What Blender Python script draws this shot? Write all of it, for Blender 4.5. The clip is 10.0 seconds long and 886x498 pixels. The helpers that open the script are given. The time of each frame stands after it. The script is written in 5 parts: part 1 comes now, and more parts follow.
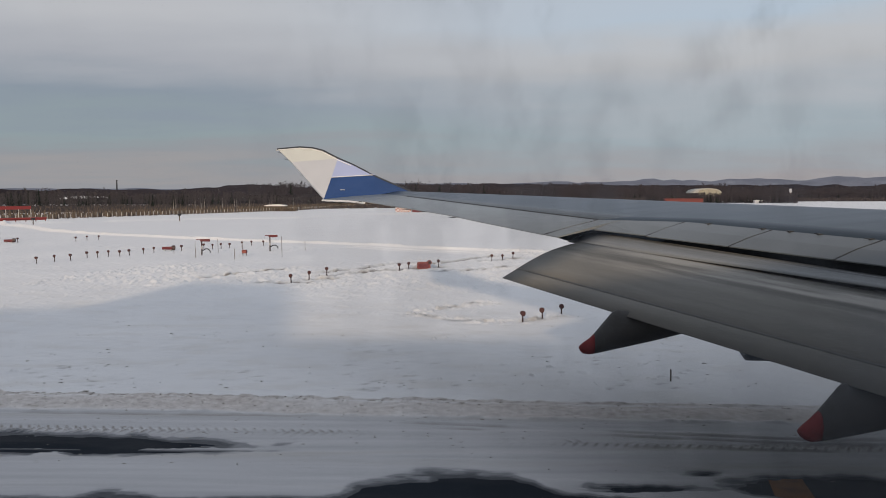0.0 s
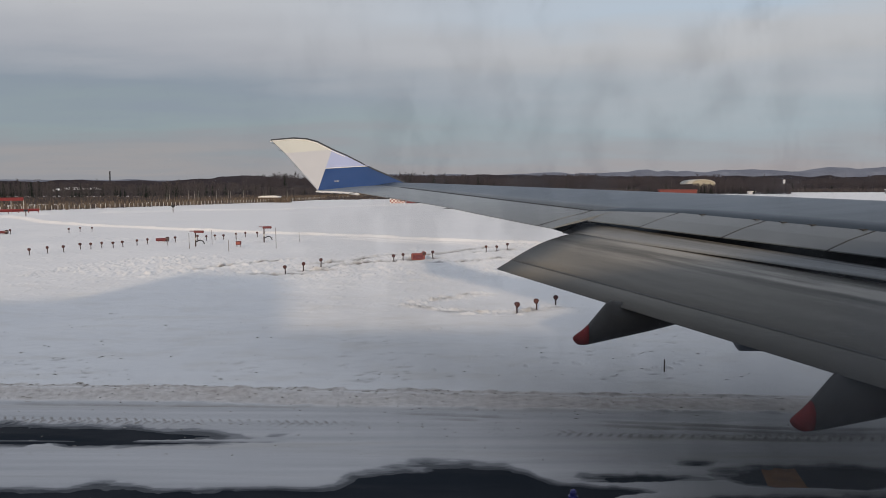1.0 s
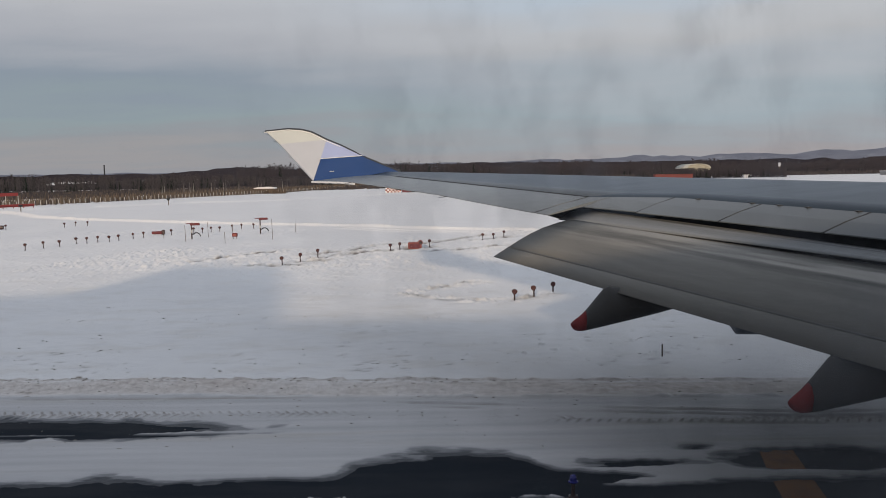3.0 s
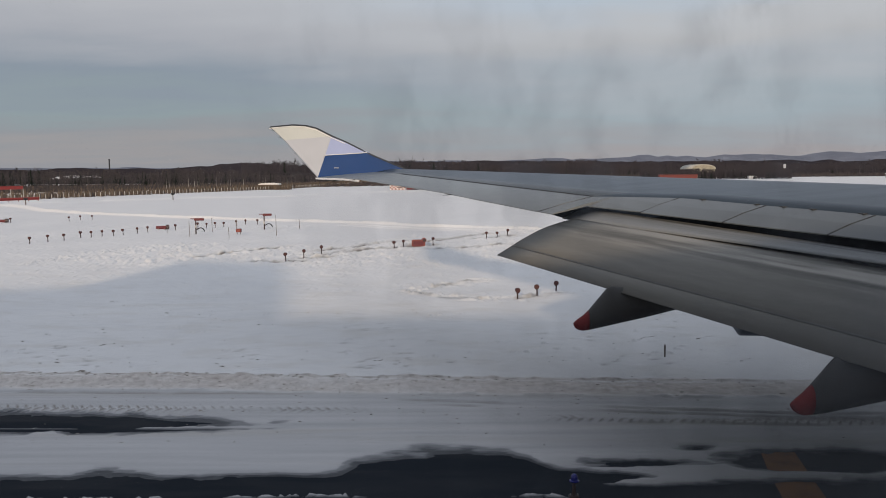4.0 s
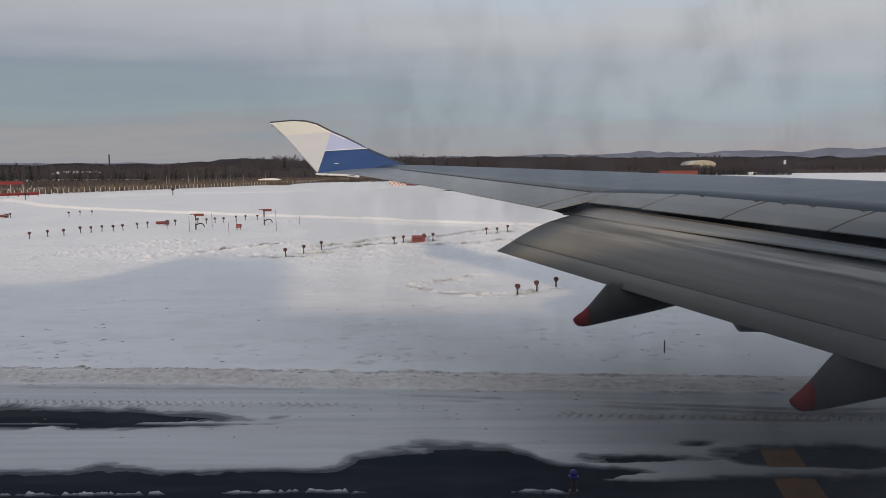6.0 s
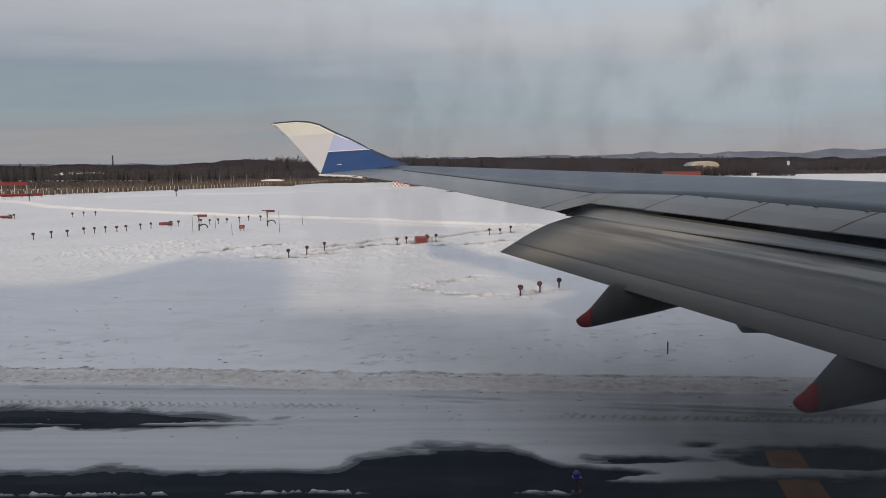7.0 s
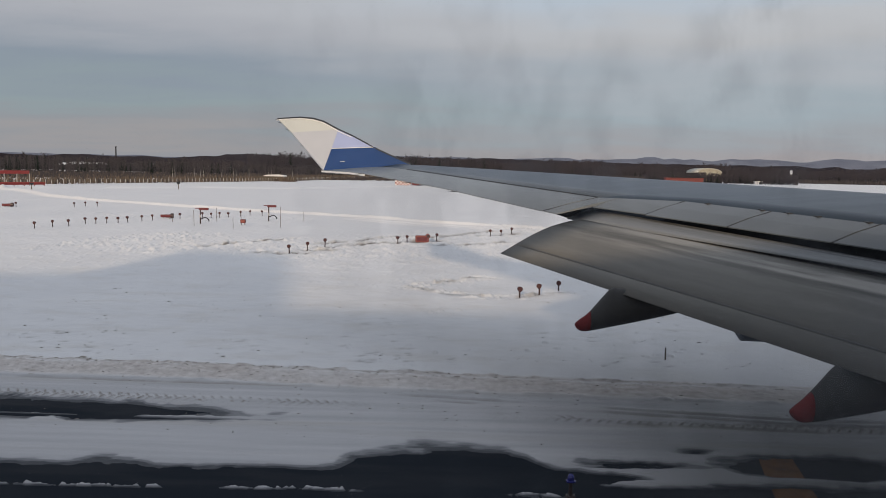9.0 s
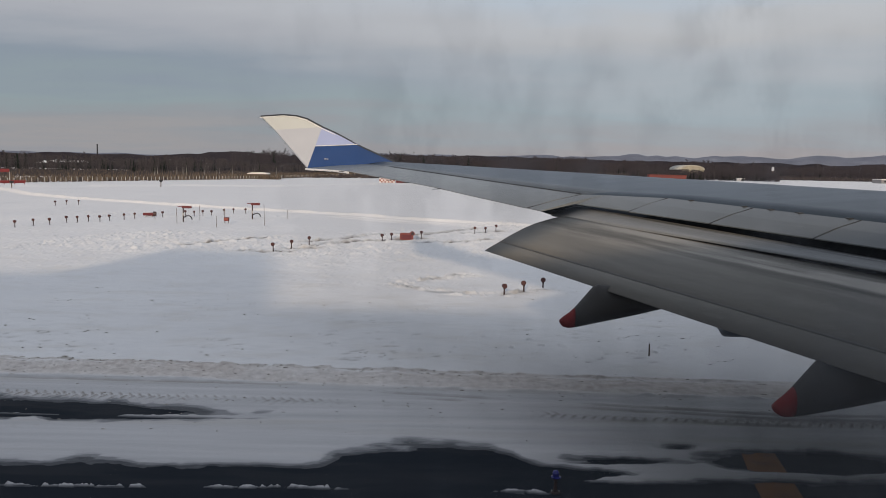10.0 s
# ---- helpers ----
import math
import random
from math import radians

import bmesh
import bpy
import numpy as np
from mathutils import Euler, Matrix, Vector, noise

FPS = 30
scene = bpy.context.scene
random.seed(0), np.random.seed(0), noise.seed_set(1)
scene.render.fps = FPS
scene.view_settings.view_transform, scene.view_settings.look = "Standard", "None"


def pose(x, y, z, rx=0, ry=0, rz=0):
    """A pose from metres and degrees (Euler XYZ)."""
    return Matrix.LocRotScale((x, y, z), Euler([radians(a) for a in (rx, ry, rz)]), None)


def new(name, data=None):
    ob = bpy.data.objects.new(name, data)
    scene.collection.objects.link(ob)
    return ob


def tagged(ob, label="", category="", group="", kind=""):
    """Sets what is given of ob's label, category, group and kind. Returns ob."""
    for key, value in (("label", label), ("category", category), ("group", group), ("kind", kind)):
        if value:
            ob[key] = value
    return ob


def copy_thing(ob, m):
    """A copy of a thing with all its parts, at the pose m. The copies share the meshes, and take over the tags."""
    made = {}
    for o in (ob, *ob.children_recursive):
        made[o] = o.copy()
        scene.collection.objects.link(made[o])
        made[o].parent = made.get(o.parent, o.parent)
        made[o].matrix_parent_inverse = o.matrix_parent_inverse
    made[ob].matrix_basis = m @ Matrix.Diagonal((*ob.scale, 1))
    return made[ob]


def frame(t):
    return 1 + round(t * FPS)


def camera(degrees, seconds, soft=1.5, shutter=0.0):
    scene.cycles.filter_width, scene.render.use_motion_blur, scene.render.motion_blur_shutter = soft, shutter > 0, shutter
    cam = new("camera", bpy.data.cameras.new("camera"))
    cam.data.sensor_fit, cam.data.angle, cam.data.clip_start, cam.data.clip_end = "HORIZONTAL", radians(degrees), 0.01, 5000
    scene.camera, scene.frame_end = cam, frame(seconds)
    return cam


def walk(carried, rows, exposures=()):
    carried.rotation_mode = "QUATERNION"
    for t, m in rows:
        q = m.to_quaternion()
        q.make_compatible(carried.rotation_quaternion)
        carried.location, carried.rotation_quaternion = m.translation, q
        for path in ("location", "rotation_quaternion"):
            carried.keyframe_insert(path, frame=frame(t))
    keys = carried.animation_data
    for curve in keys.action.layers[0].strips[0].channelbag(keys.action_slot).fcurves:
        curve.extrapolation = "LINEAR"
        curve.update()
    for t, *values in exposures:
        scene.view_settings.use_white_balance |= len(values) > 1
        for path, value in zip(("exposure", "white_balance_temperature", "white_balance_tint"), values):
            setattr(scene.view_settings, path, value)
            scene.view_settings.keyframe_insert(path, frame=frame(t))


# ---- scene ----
# ---------------------------------------------------------------- camera
EYE = 5.3  # height of a main-deck cabin window over the pavement
cam = camera(57.0, 10.0, soft=0.9)
walk(cam, [
    (0.0, pose(0, 0, EYE, 86.20, -0.04, 0.70)),
    (0.5, pose(0, 0, EYE, 85.77, 0.03, 0.07)),
    (1.0, pose(0, 0, EYE, 85.58, -0.01, 0.30)),
    (1.5, pose(0, 0, EYE, 85.38, -0.21, 0.46)),
    (2.0, pose(0, 0, EYE, 85.24, -0.17, 0.49)),
    (2.5, pose(0, 0, EYE, 85.10, 0.12, 0.33)),
    (3.0, pose(0, 0, EYE, 84.77, 0.91, -0.01)),
    (3.2, pose(0, 0, EYE, 84.68, 0.44, 0.14)),
    (4.3, pose(0, 0, EYE, 84.58, 0.17, 0.43)),
    (4.5, pose(0, 0, EYE, 84.52, -0.15, 0.38)),
    (5.0, pose(0, 0, EYE, 84.50, 0.00, 0.00)),
    (5.5, pose(0, 0, EYE, 84.42, 0.17, 0.26)),
    (5.7, pose(0, 0, EYE, 84.37, 0.24, 0.25)),
    (6.8, pose(0, 0, EYE, 84.30, 0.05, 0.50)),
    (7.0, pose(0, 0, EYE, 84.39, 0.22, 0.51)),
    (7.5, pose(0, 0, EYE, 84.36, 0.50, 0.32)),
    (8.0, pose(0, 0, EYE, 84.42, -0.96, 0.14)),
    (8.5, pose(0, 0, EYE, 84.76, -0.93, 0.14)),
    (9.0, pose(0, 0, EYE, 84.38, -1.34, 0.70)),
    (9.5, pose(0, 0, EYE, 84.07, -1.12, -0.08)),
    (10.0, pose(0, 0, EYE, 84.22, -1.23, -0.40)),
])

# ---------------------------------------------------------------- sky and sun
SUN_ELEVATION, SUN_AZIMUTH = 14.3, 190.0  # azimuth from +y, clockwise: low, behind the camera
sun_data = bpy.data.lights.new("sun", "SUN")
sun_data.energy, sun_data.angle, sun_data.color = 2.2, radians(1.5), (1.0, 0.78, 0.55)
sun = new("sun", sun_data)
az, el = radians(SUN_AZIMUTH), radians(SUN_ELEVATION)
toward = Vector((math.sin(az) * math.cos(el), math.cos(az) * math.cos(el), math.sin(el)))
sun.matrix_world = Matrix.Translation(toward * 120) @ toward.to_track_quat("Z", "Y").to_matrix().to_4x4()


def link(tree, a, b):
    tree.links.new(a, b)


def node(tree, kind, **values):
    n = tree.nodes.new(kind)
    for key, value in values.items():
        if key in n.inputs:
            n.inputs[key].default_value = value
    return n


def ramp(tree, fac, stops, mode="LINEAR"):
    n = tree.nodes.new("ShaderNodeValToRGB")
    n.color_ramp.interpolation = mode
    while len(n.color_ramp.elements) < len(stops):
        n.color_ramp.elements.new(0.5)
    for e, (p, c) in zip(n.color_ramp.elements, stops):
        e.position = p
        e.color = (*c, 1) if isinstance(c, tuple) else (c, c, c, 1)
    if fac is not None:
        tree.links.new(fac, n.inputs["Fac"])
    return n.outputs["Color"]


def mix(tree, fac, a, b, mode="MIX"):
    n = tree.nodes.new("ShaderNodeMix")
    n.data_type, n.blend_type = "RGBA", mode
    for socket, v in ((n.inputs["Factor"], fac), (n.inputs["A"], a), (n.inputs["B"], b)):
        if isinstance(v, bpy.types.NodeSocket):
            tree.links.new(v, socket)
        elif socket.type == "RGBA":
            socket.default_value = (*v, 1)
        else:
            socket.default_value = v
    return n.outputs["Result"]


def maths(tree, op, a, b=0.0, clamp=False):
    n = tree.nodes.new("ShaderNodeMath")
    n.operation, n.use_clamp = op, clamp
    for socket, v in zip(n.inputs, (a, b)):
        if isinstance(v, bpy.types.NodeSocket):
            tree.links.new(v, socket)
        else:
            socket.default_value = v
    return n.outputs[0]


def spread(tree, value, low, high, to_low=0.0, to_high=1.0):
    n = tree.nodes.new("ShaderNodeMapRange")
    n.interpolation_type = "SMOOTHSTEP"
    tree.links.new(value, n.inputs["Value"])
    for key, v in (("From Min", low), ("From Max", high), ("To Min", to_low), ("To Max", to_high)):
        n.inputs[key].default_value = v
    return n.outputs["Result"]


def stretched(tree, source, sx, sy, sz, turn=0.0):
    n = tree.nodes.new("ShaderNodeMapping")
    n.inputs["Scale"].default_value = (sx, sy, sz)
    n.inputs["Rotation"].default_value = (0, 0, turn)
    tree.links.new(source, n.inputs["Vector"])
    return n.outputs["Vector"]


def speckle(tree, vector, scale, detail=4.0, rough=0.55):
    n = node(tree, "ShaderNodeTexNoise", Scale=scale, Detail=detail, Roughness=rough)
    if vector is not None:
        tree.links.new(vector, n.inputs["Vector"])
    return n.outputs["Fac"]


world = bpy.data.worlds.new("winter_sky")
scene.world = world
world.use_nodes = True
wt = world.node_tree
wt.nodes.clear()
w_out = wt.nodes.new("ShaderNodeOutputWorld")
w_bg = wt.nodes.new("ShaderNodeBackground")
w_sky = wt.nodes.new("ShaderNodeTexSky")
w_sky.sky_type, w_sky.sun_disc = "NISHITA", False
w_sky.sun_elevation, w_sky.sun_rotation = el, az
w_coord = wt.nodes.new("ShaderNodeTexCoord").outputs["Generated"]
w_sep = wt.nodes.new("ShaderNodeSeparateXYZ")
link(wt, w_coord, w_sep.inputs[0])
up = w_sep.outputs["Z"]
# cloud sheets: directions projected on a high flat layer, so that they flatten out towards the horizon
lift = maths(wt, "ADD", maths(wt, "MAXIMUM", up, 0.0), 0.10)
w_flat = wt.nodes.new("ShaderNodeCombineXYZ")
link(wt, maths(wt, "DIVIDE", w_sep.outputs["X"], lift), w_flat.inputs["X"])
link(wt, maths(wt, "DIVIDE", w_sep.outputs["Y"], lift), w_flat.inputs["Y"])
sheet = w_flat.outputs[0]
broad = speckle(wt, stretched(wt, sheet, 0.24, 0.50, 1), 1.0, 3.0, 0.5)
fine = speckle(wt, stretched(wt, sheet, 0.45, 0.8, 1, 0.15), 1.6, 6.0, 0.6)
level = maths(wt, "ADD", up, maths(wt, "ADD", maths(wt, "MULTIPLY", maths(wt, "SUBTRACT", broad, 0.5), 0.13), maths(wt, "MULTIPLY", maths(wt, "SUBTRACT", fine, 0.5), 0.075)))
# layered grey overcast on one side, thinner brighter cloud on the other
grey_side = ramp(wt, level, [(0.0, (0.325, 0.325, 0.345)), (0.022, (0.352, 0.338, 0.345)), (0.045, (0.31, 0.322, 0.345)), (0.07, (0.295, 0.35, 0.372)), (0.10, (0.275, 0.318, 0.370)),
                             (0.15, (0.42, 0.428, 0.46)), (0.21, (0.535, 0.535, 0.55)), (0.35, (0.462, 0.475, 0.52)), (0.6, (0.485, 0.515, 0.578))])
bright_side = ramp(wt, level, [(0.0, (0.385, 0.355, 0.362)), (0.03, (0.36, 0.372, 0.398)), (0.07, (0.37, 0.425, 0.463)), (0.118, (0.455, 0.475, 0.503)), (0.142, (0.515, 0.512, 0.517)),
                               (0.172, (0.535, 0.540, 0.552)), (0.205, (0.49, 0.567, 0.645)), (0.35, (0.525, 0.562, 0.628)), (0.6, (0.522, 0.558, 0.63))])
overhead = mix(wt, spread(wt, w_sep.outputs["X"], -0.35, 0.35), grey_side, bright_side)
w_scaled = wt.nodes.new("ShaderNodeVectorMath")
w_scaled.operation = "SCALE"
w_scaled.inputs["Scale"].default_value = 0.05
link(wt, w_sky.outputs[0], w_scaled.inputs[0])
overhead = mix(wt, 1.0, overhead, (0.985, 1.002, 1.028), "MULTIPLY")
link(wt, mix(wt, 0.06, overhead, w_scaled.outputs[0]), w_bg.inputs["Color"])
w_bg.inputs["Strength"].default_value = 1.0
link(wt, w_bg.outputs[0], w_out.inputs["Surface"])

# ---------------------------------------------------------------- materials


def material(name, rough=0.6, metal=0.0, spec=0.5):
    m = bpy.data.materials.new(name)
    m.use_nodes = True
    t = m.node_tree
    b = t.nodes["Principled BSDF"]
    b.inputs["Roughness"].default_value = rough
    b.inputs["Metallic"].default_value = metal
    b.inputs["Specular IOR Level"].default_value = spec
    return m, t, b


def place_of(t):
    return t.nodes.new("ShaderNodeTexCoord").outputs["Object"]


def bump(t, b, height, strength=0.3, distance=0.01):
    n = node(t, "ShaderNodeBump", Strength=strength, Distance=distance)
    link(t, height, n.inputs["Height"])
    link(t, n.outputs["Normal"], b.inputs["Normal"])


def plain(name, colour, rough=0.6, metal=0.0, grain=6.0, vary=0.25, spec=0.5, relief=0.15):
    """Paint, metal or rubber with stains at two scales and a fine relief."""
    m, t, b = material(name, rough, metal, spec)
    at = place_of(t)
    coarse, dust = speckle(t, at, grain, 5), speckle(t, at, grain * 9, 3)
    amount = maths(t, "ADD", maths(t, "MULTIPLY", coarse, 0.65), maths(t, "MULTIPLY", dust, 0.35))
    dark = tuple(c * (1 - vary) for c in colour)
    light = tuple(min(1, c * (1 + vary)) for c in colour)
    link(t, ramp(t, amount, [(0.3, dark), (0.7, light)]), b.inputs["Base Color"])
    link(t, spread(t, coarse, 0.3, 0.7, rough * 0.85, min(1, rough * 1.15)), b.inputs["Roughness"])
    bump(t, b, dust, relief, 0.004)
    return m


def wing_paint(name, colour, rough, streak=0.25, metal=0.0, spec=0.5, span_shade=(1.0, 1.0)):
    """Grey wing paint with soot and oil drawn out along the airflow (the x axis), faint rivet dust and painted-in
    shade towards the root.
    """
    m, t, b = material(name, rough, metal, spec)
    at = place_of(t)
    drawn = speckle(t, stretched(t, at, 0.25, 2.2, 2.2), 1.3, 6, 0.62)
    fine_drawn = speckle(t, stretched(t, at, 0.5, 9, 9), 1.5, 4)
    patch = speckle(t, at, 0.7, 3)
    amount = maths(t, "ADD", maths(t, "ADD", maths(t, "MULTIPLY", drawn, 0.5), maths(t, "MULTIPLY", fine_drawn, 0.2)), maths(t, "MULTIPLY", patch, 0.3))
    dark = tuple(c * (1 - streak) for c in colour)
    light = tuple(c * (1 + streak) for c in colour)
    # fuselage shade put into colour and gloss, darker towards the root
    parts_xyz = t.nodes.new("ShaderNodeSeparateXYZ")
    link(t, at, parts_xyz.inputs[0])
    clean_or_lit = spread(t, maths(t, "ADD", parts_xyz.outputs["Y"], maths(t, "MULTIPLY", patch, 3.0)), 11.0, 27.0, *span_shade)
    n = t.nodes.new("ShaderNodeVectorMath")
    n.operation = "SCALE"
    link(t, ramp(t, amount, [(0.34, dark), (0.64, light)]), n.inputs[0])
    link(t, clean_or_lit, n.inputs["Scale"])
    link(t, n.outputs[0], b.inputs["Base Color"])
    link(t, maths(t, "MULTIPLY", clean_or_lit, spec), b.inputs["Specular IOR Level"])
    link(t, spread(t, drawn, 0.3, 0.7, rough * 0.94, rough * 1.06), b.inputs["Roughness"])
    bump(t, b, fine_drawn, 0.06, 0.003)
    return m


def flap_paint(name, gain=(1.0, 1.0, 1.0)):
    """Grey flap with sooty and rubbed bands that follow the span."""
    m, t, b = material(name, 0.6, 0.0, 0.3)
    at = place_of(t)
    n = t.nodes.new("ShaderNodeAttribute")
    n.attribute_name = "chord"
    wob = speckle(t, stretched(t, at, 0.5, 0.35, 0.5), 0.9, 3)
    across = maths(t, "ADD", n.outputs["Fac"], maths(t, "MULTIPLY", wob, 0.05))
    where = t.nodes.new("ShaderNodeSeparateXYZ")
    link(t, at, where.inputs[0])
    n2 = t.nodes.new("ShaderNodeCombineXYZ")
    link(t, maths(t, "MULTIPLY", across, 6.2), n2.inputs["X"])
    link(t, maths(t, "MULTIPLY", where.outputs["Y"], 0.14), n2.inputs["Y"])
    bands = speckle(t, n2.outputs[0], 1.05, 4, 0.55)
    n3 = t.nodes.new("ShaderNodeCombineXYZ")
    link(t, maths(t, "MULTIPLY", across, 16.0), n3.inputs["X"])
    link(t, maths(t, "MULTIPLY", where.outputs["Y"], 1.4), n3.inputs["Y"])
    scuff = speckle(t, n3.outputs[0], 1.4, 6, 0.68)
    worn = spread(t, where.outputs["Y"], 8.0, 18.0, 0.445, 0.50)  # shade painted into the tone, darker towards the root
    front = maths(t, "MULTIPLY", spread(t, n.outputs["Fac"], 0.34, 0.56, 1.0, 0.10), spread(t, where.outputs["Y"], 14.6, 17.6, 1.0, 0.35))
    swing = maths(t, "MULTIPLY", maths(t, "SUBTRACT", bands, 0.5), maths(t, "MULTIPLY", front, 1.2))
    amount = maths(t, "ADD", maths(t, "ADD", swing, maths(t, "MULTIPLY", scuff, maths(t, "ADD", 0.035, maths(t, "MULTIPLY", front, 0.085)))), maths(t, "ADD", worn, 0.02))
    stops = ((0.34, (0.046, 0.0455, 0.044)), (0.50, (0.114, 0.112, 0.106)), (0.64, (0.26, 0.254, 0.242)))
    link(t, ramp(t, amount, [(p, tuple(g * v for g, v in zip(gain, c))) for p, c in stops]), b.inputs["Base Color"])
    bump(t, b, scuff, 0.08, 0.003)
    return m


def attribute(t, name):
    n = t.nodes.new("ShaderNodeAttribute")
    n.attribute_name = name
    return n.outputs["Fac"]


def snow_material():
    """Snow: clean on the field, darker towards the pavement, driven and greyer on it, gritty in the windrow, with bare
    soil where it is trodden through and bank shade painted dark.
    """
    m, t, b = material("snow", 0.75, 0.0, 0.25)
    at = t.nodes.new("ShaderNodeNewGeometry").outputs["Position"]
    sep = t.nodes.new("ShaderNodeSeparateXYZ")
    link(t, at, sep.inputs[0])
    y, z = sep.outputs["Y"], sep.outputs["Z"]
    packed, grit, soil_or_shade, dark_mark = (attribute(t, k) for k in ("packed", "grit", "soil_or_shade", "dark_mark"))
    wide = speckle(t, at, 0.12, 4)
    drawn = speckle(t, stretched(t, at, 0.10, 2.6, 1), 1.0, 5, 0.55)
    grains = speckle(t, at, 16.0, 5, 0.7)
    crust = speckle(t, stretched(t, at, 1.0, 1.7, 1), 1.5, 7, 0.72)
    clean_or_lit = ramp(t, wide, [(0.3, (0.795, 0.785, 0.782)), (0.7, (0.872, 0.856, 0.842))])
    clean_or_lit = mix(t, 1.0, clean_or_lit, ramp(t, crust, [(0.32, (0.86, 0.863, 0.872)), (0.45, (0.965, 0.966, 0.968)), (0.6, (1.0, 1.0, 1.0))]), "MULTIPLY")
    # thin brown dust blown off the pavement over the near field
    dust = maths(t, "MULTIPLY", spread(t, speckle(t, stretched(t, at, 0.6, 1.0, 1), 0.7, 7, 0.68), 0.47, 0.66), spread(t, y, 26.0, 66.0, 0.32, 0.10))
    clean_or_lit = mix(t, dust, clean_or_lit, (0.65, 0.605, 0.54))
    # slightly darker snow towards the pavement
    clean_or_lit = mix(t, spread(t, maths(t, "ADD", y, maths(t, "MULTIPLY", wide, 12.0)), 30.0, 56.0, 1.0, 0.0), clean_or_lit, mix(t, 1.0, clean_or_lit, (0.89, 0.895, 0.90), "MULTIPLY"))
    # driven, polished snow: even bands drawn out along the taxiing direction
    driven = ramp(t, drawn, [(0.25, (0.40, 0.398, 0.404)), (0.5, (0.48, 0.475, 0.48)), (0.75, (0.57, 0.562, 0.562))])
    film = spread(t, speckle(t, stretched(t, at, 0.07, 1.3, 1), 1.0, 5, 0.6), 0.50, 0.70, 0.0, 0.6)
    driven = mix(t, film, driven, (0.385, 0.362, 0.335))
    c = mix(t, packed, clean_or_lit, driven)
    # gritty ploughed snow
    lumps = speckle(t, stretched(t, at, 1.0, 1.0, 1), 5.5, 6, 0.75)
    gritty = ramp(t, lumps, [(0.30, (0.33, 0.293, 0.265)), (0.46, (0.53, 0.478, 0.44)), (0.60, (0.67, 0.62, 0.58))])
    c = mix(t, grit, c, gritty)
    pits = maths(t, "MULTIPLY", grit, spread(t, speckle(t, at, 11.0, 4, 0.7), 0.55, 0.64, 0.0, 0.8))
    c = mix(t, pits, c, (0.235, 0.21, 0.18))
    c = mix(t, maths(t, "MULTIPLY", dark_mark, spread(t, lumps, 0.35, 0.6, 0.45, 0.95)), c, (0.27, 0.25, 0.225))
    flecks = maths(t, "MULTIPLY", spread(t, speckle(t, stretched(t, at, 1.0, 1.8, 1), 4.2, 5, 0.74), 0.63, 0.68), maths(t, "MULTIPLY", spread(t, speckle(t, at, 0.4, 3), 0.46, 0.60), spread(t, y, 28.0, 62.0, 0.8, 0.0)))
    c = mix(t, flecks, c, (0.30, 0.28, 0.25))
    # frozen soil and grass along the trodden lines, and the track bank's painted shade
    c = mix(t, maths(t, "MULTIPLY", soil_or_shade, spread(t, speckle(t, at, 1.3, 6, 0.7), 0.36, 0.52, 0.25, 0.92)), c, (0.13, 0.11, 0.085))
    # thin wet slush where the layer gives out
    thin = maths(t, "ADD", z, maths(t, "MULTIPLY", maths(t, "SUBTRACT", speckle(t, stretched(t, at, 0.8, 2.4, 1), 1.4, 5, 0.6), 0.5), 0.03))
    thin = maths(t, "ADD", thin, maths(t, "MULTIPLY", maths(t, "SUBTRACT", speckle(t, stretched(t, at, 0.5, 3.2, 1), 5.0, 6, 0.72), 0.5), 0.035))
    slush = maths(t, "MULTIPLY", spread(t, thin, 0.003, 0.052, 1.0, 0.0), packed)
    c = mix(t, spread(t, slush, 0.0, 0.45, 0.0, 0.86), c, (0.175, 0.18, 0.19))
    c = mix(t, spread(t, slush, 0.60, 1.0), c, (0.046, 0.051, 0.060))
    link(t, c, b.inputs["Base Color"])
    link(t, spread(t, slush, 0, 1, 0.75, 0.5), b.inputs["Roughness"])
    rugged = maths(t, "ADD", maths(t, "MULTIPLY", grains, 0.5), maths(t, "MULTIPLY", crust, 0.8))
    bump(t, b, rugged, 0.42, 0.04)
    return m


def asphalt_material():
    m, t, b = material("wet_asphalt", 0.7, 0.0, 0.06)
    at = place_of(t)
    stones, patch = speckle(t, at, 55, 4, 0.7), speckle(t, stretched(t, at, 0.3, 1.2, 1), 0.9, 5)
    amount = maths(t, "ADD", maths(t, "MULTIPLY", stones, 0.5), maths(t, "MULTIPLY", patch, 0.5))
    link(t, ramp(t, amount, [(0.3, (0.006, 0.009, 0.014)), (0.7, (0.019, 0.024, 0.032))]), b.inputs["Base Color"])
    link(t, spread(t, patch, 0.35, 0.65, 0.6, 0.9), b.inputs["Roughness"])
    bump(t, b, stones, 0.3, 0.006)
    return m


def foliage(name, low, high):
    m, t, b = material(name, 0.85, 0.0, 0.1)
    g = t.nodes.new("ShaderNodeNewGeometry")
    amount = maths(t, "ADD", maths(t, "MULTIPLY", g.outputs["Random Per Island"], 0.6), maths(t, "MULTIPLY", speckle(t, place_of(t), 0.05, 3), 0.4))
    link(t, ramp(t, amount, [(0.15, low), (0.8, high)]), b.inputs["Base Color"])
    return m


def hill_material(name, low, high, snow, size=0.012):
    m, t, b = material(name, 0.95, 0.0, 0.0)
    at = place_of(t)
    a = speckle(t, stretched(t, at, 1, 1, 2.0), size, 8, 0.65)
    c = ramp(t, a, [(0.35, low), (0.62, high), (0.72, snow)])
    link(t, c, b.inputs["Base Color"])
    return m


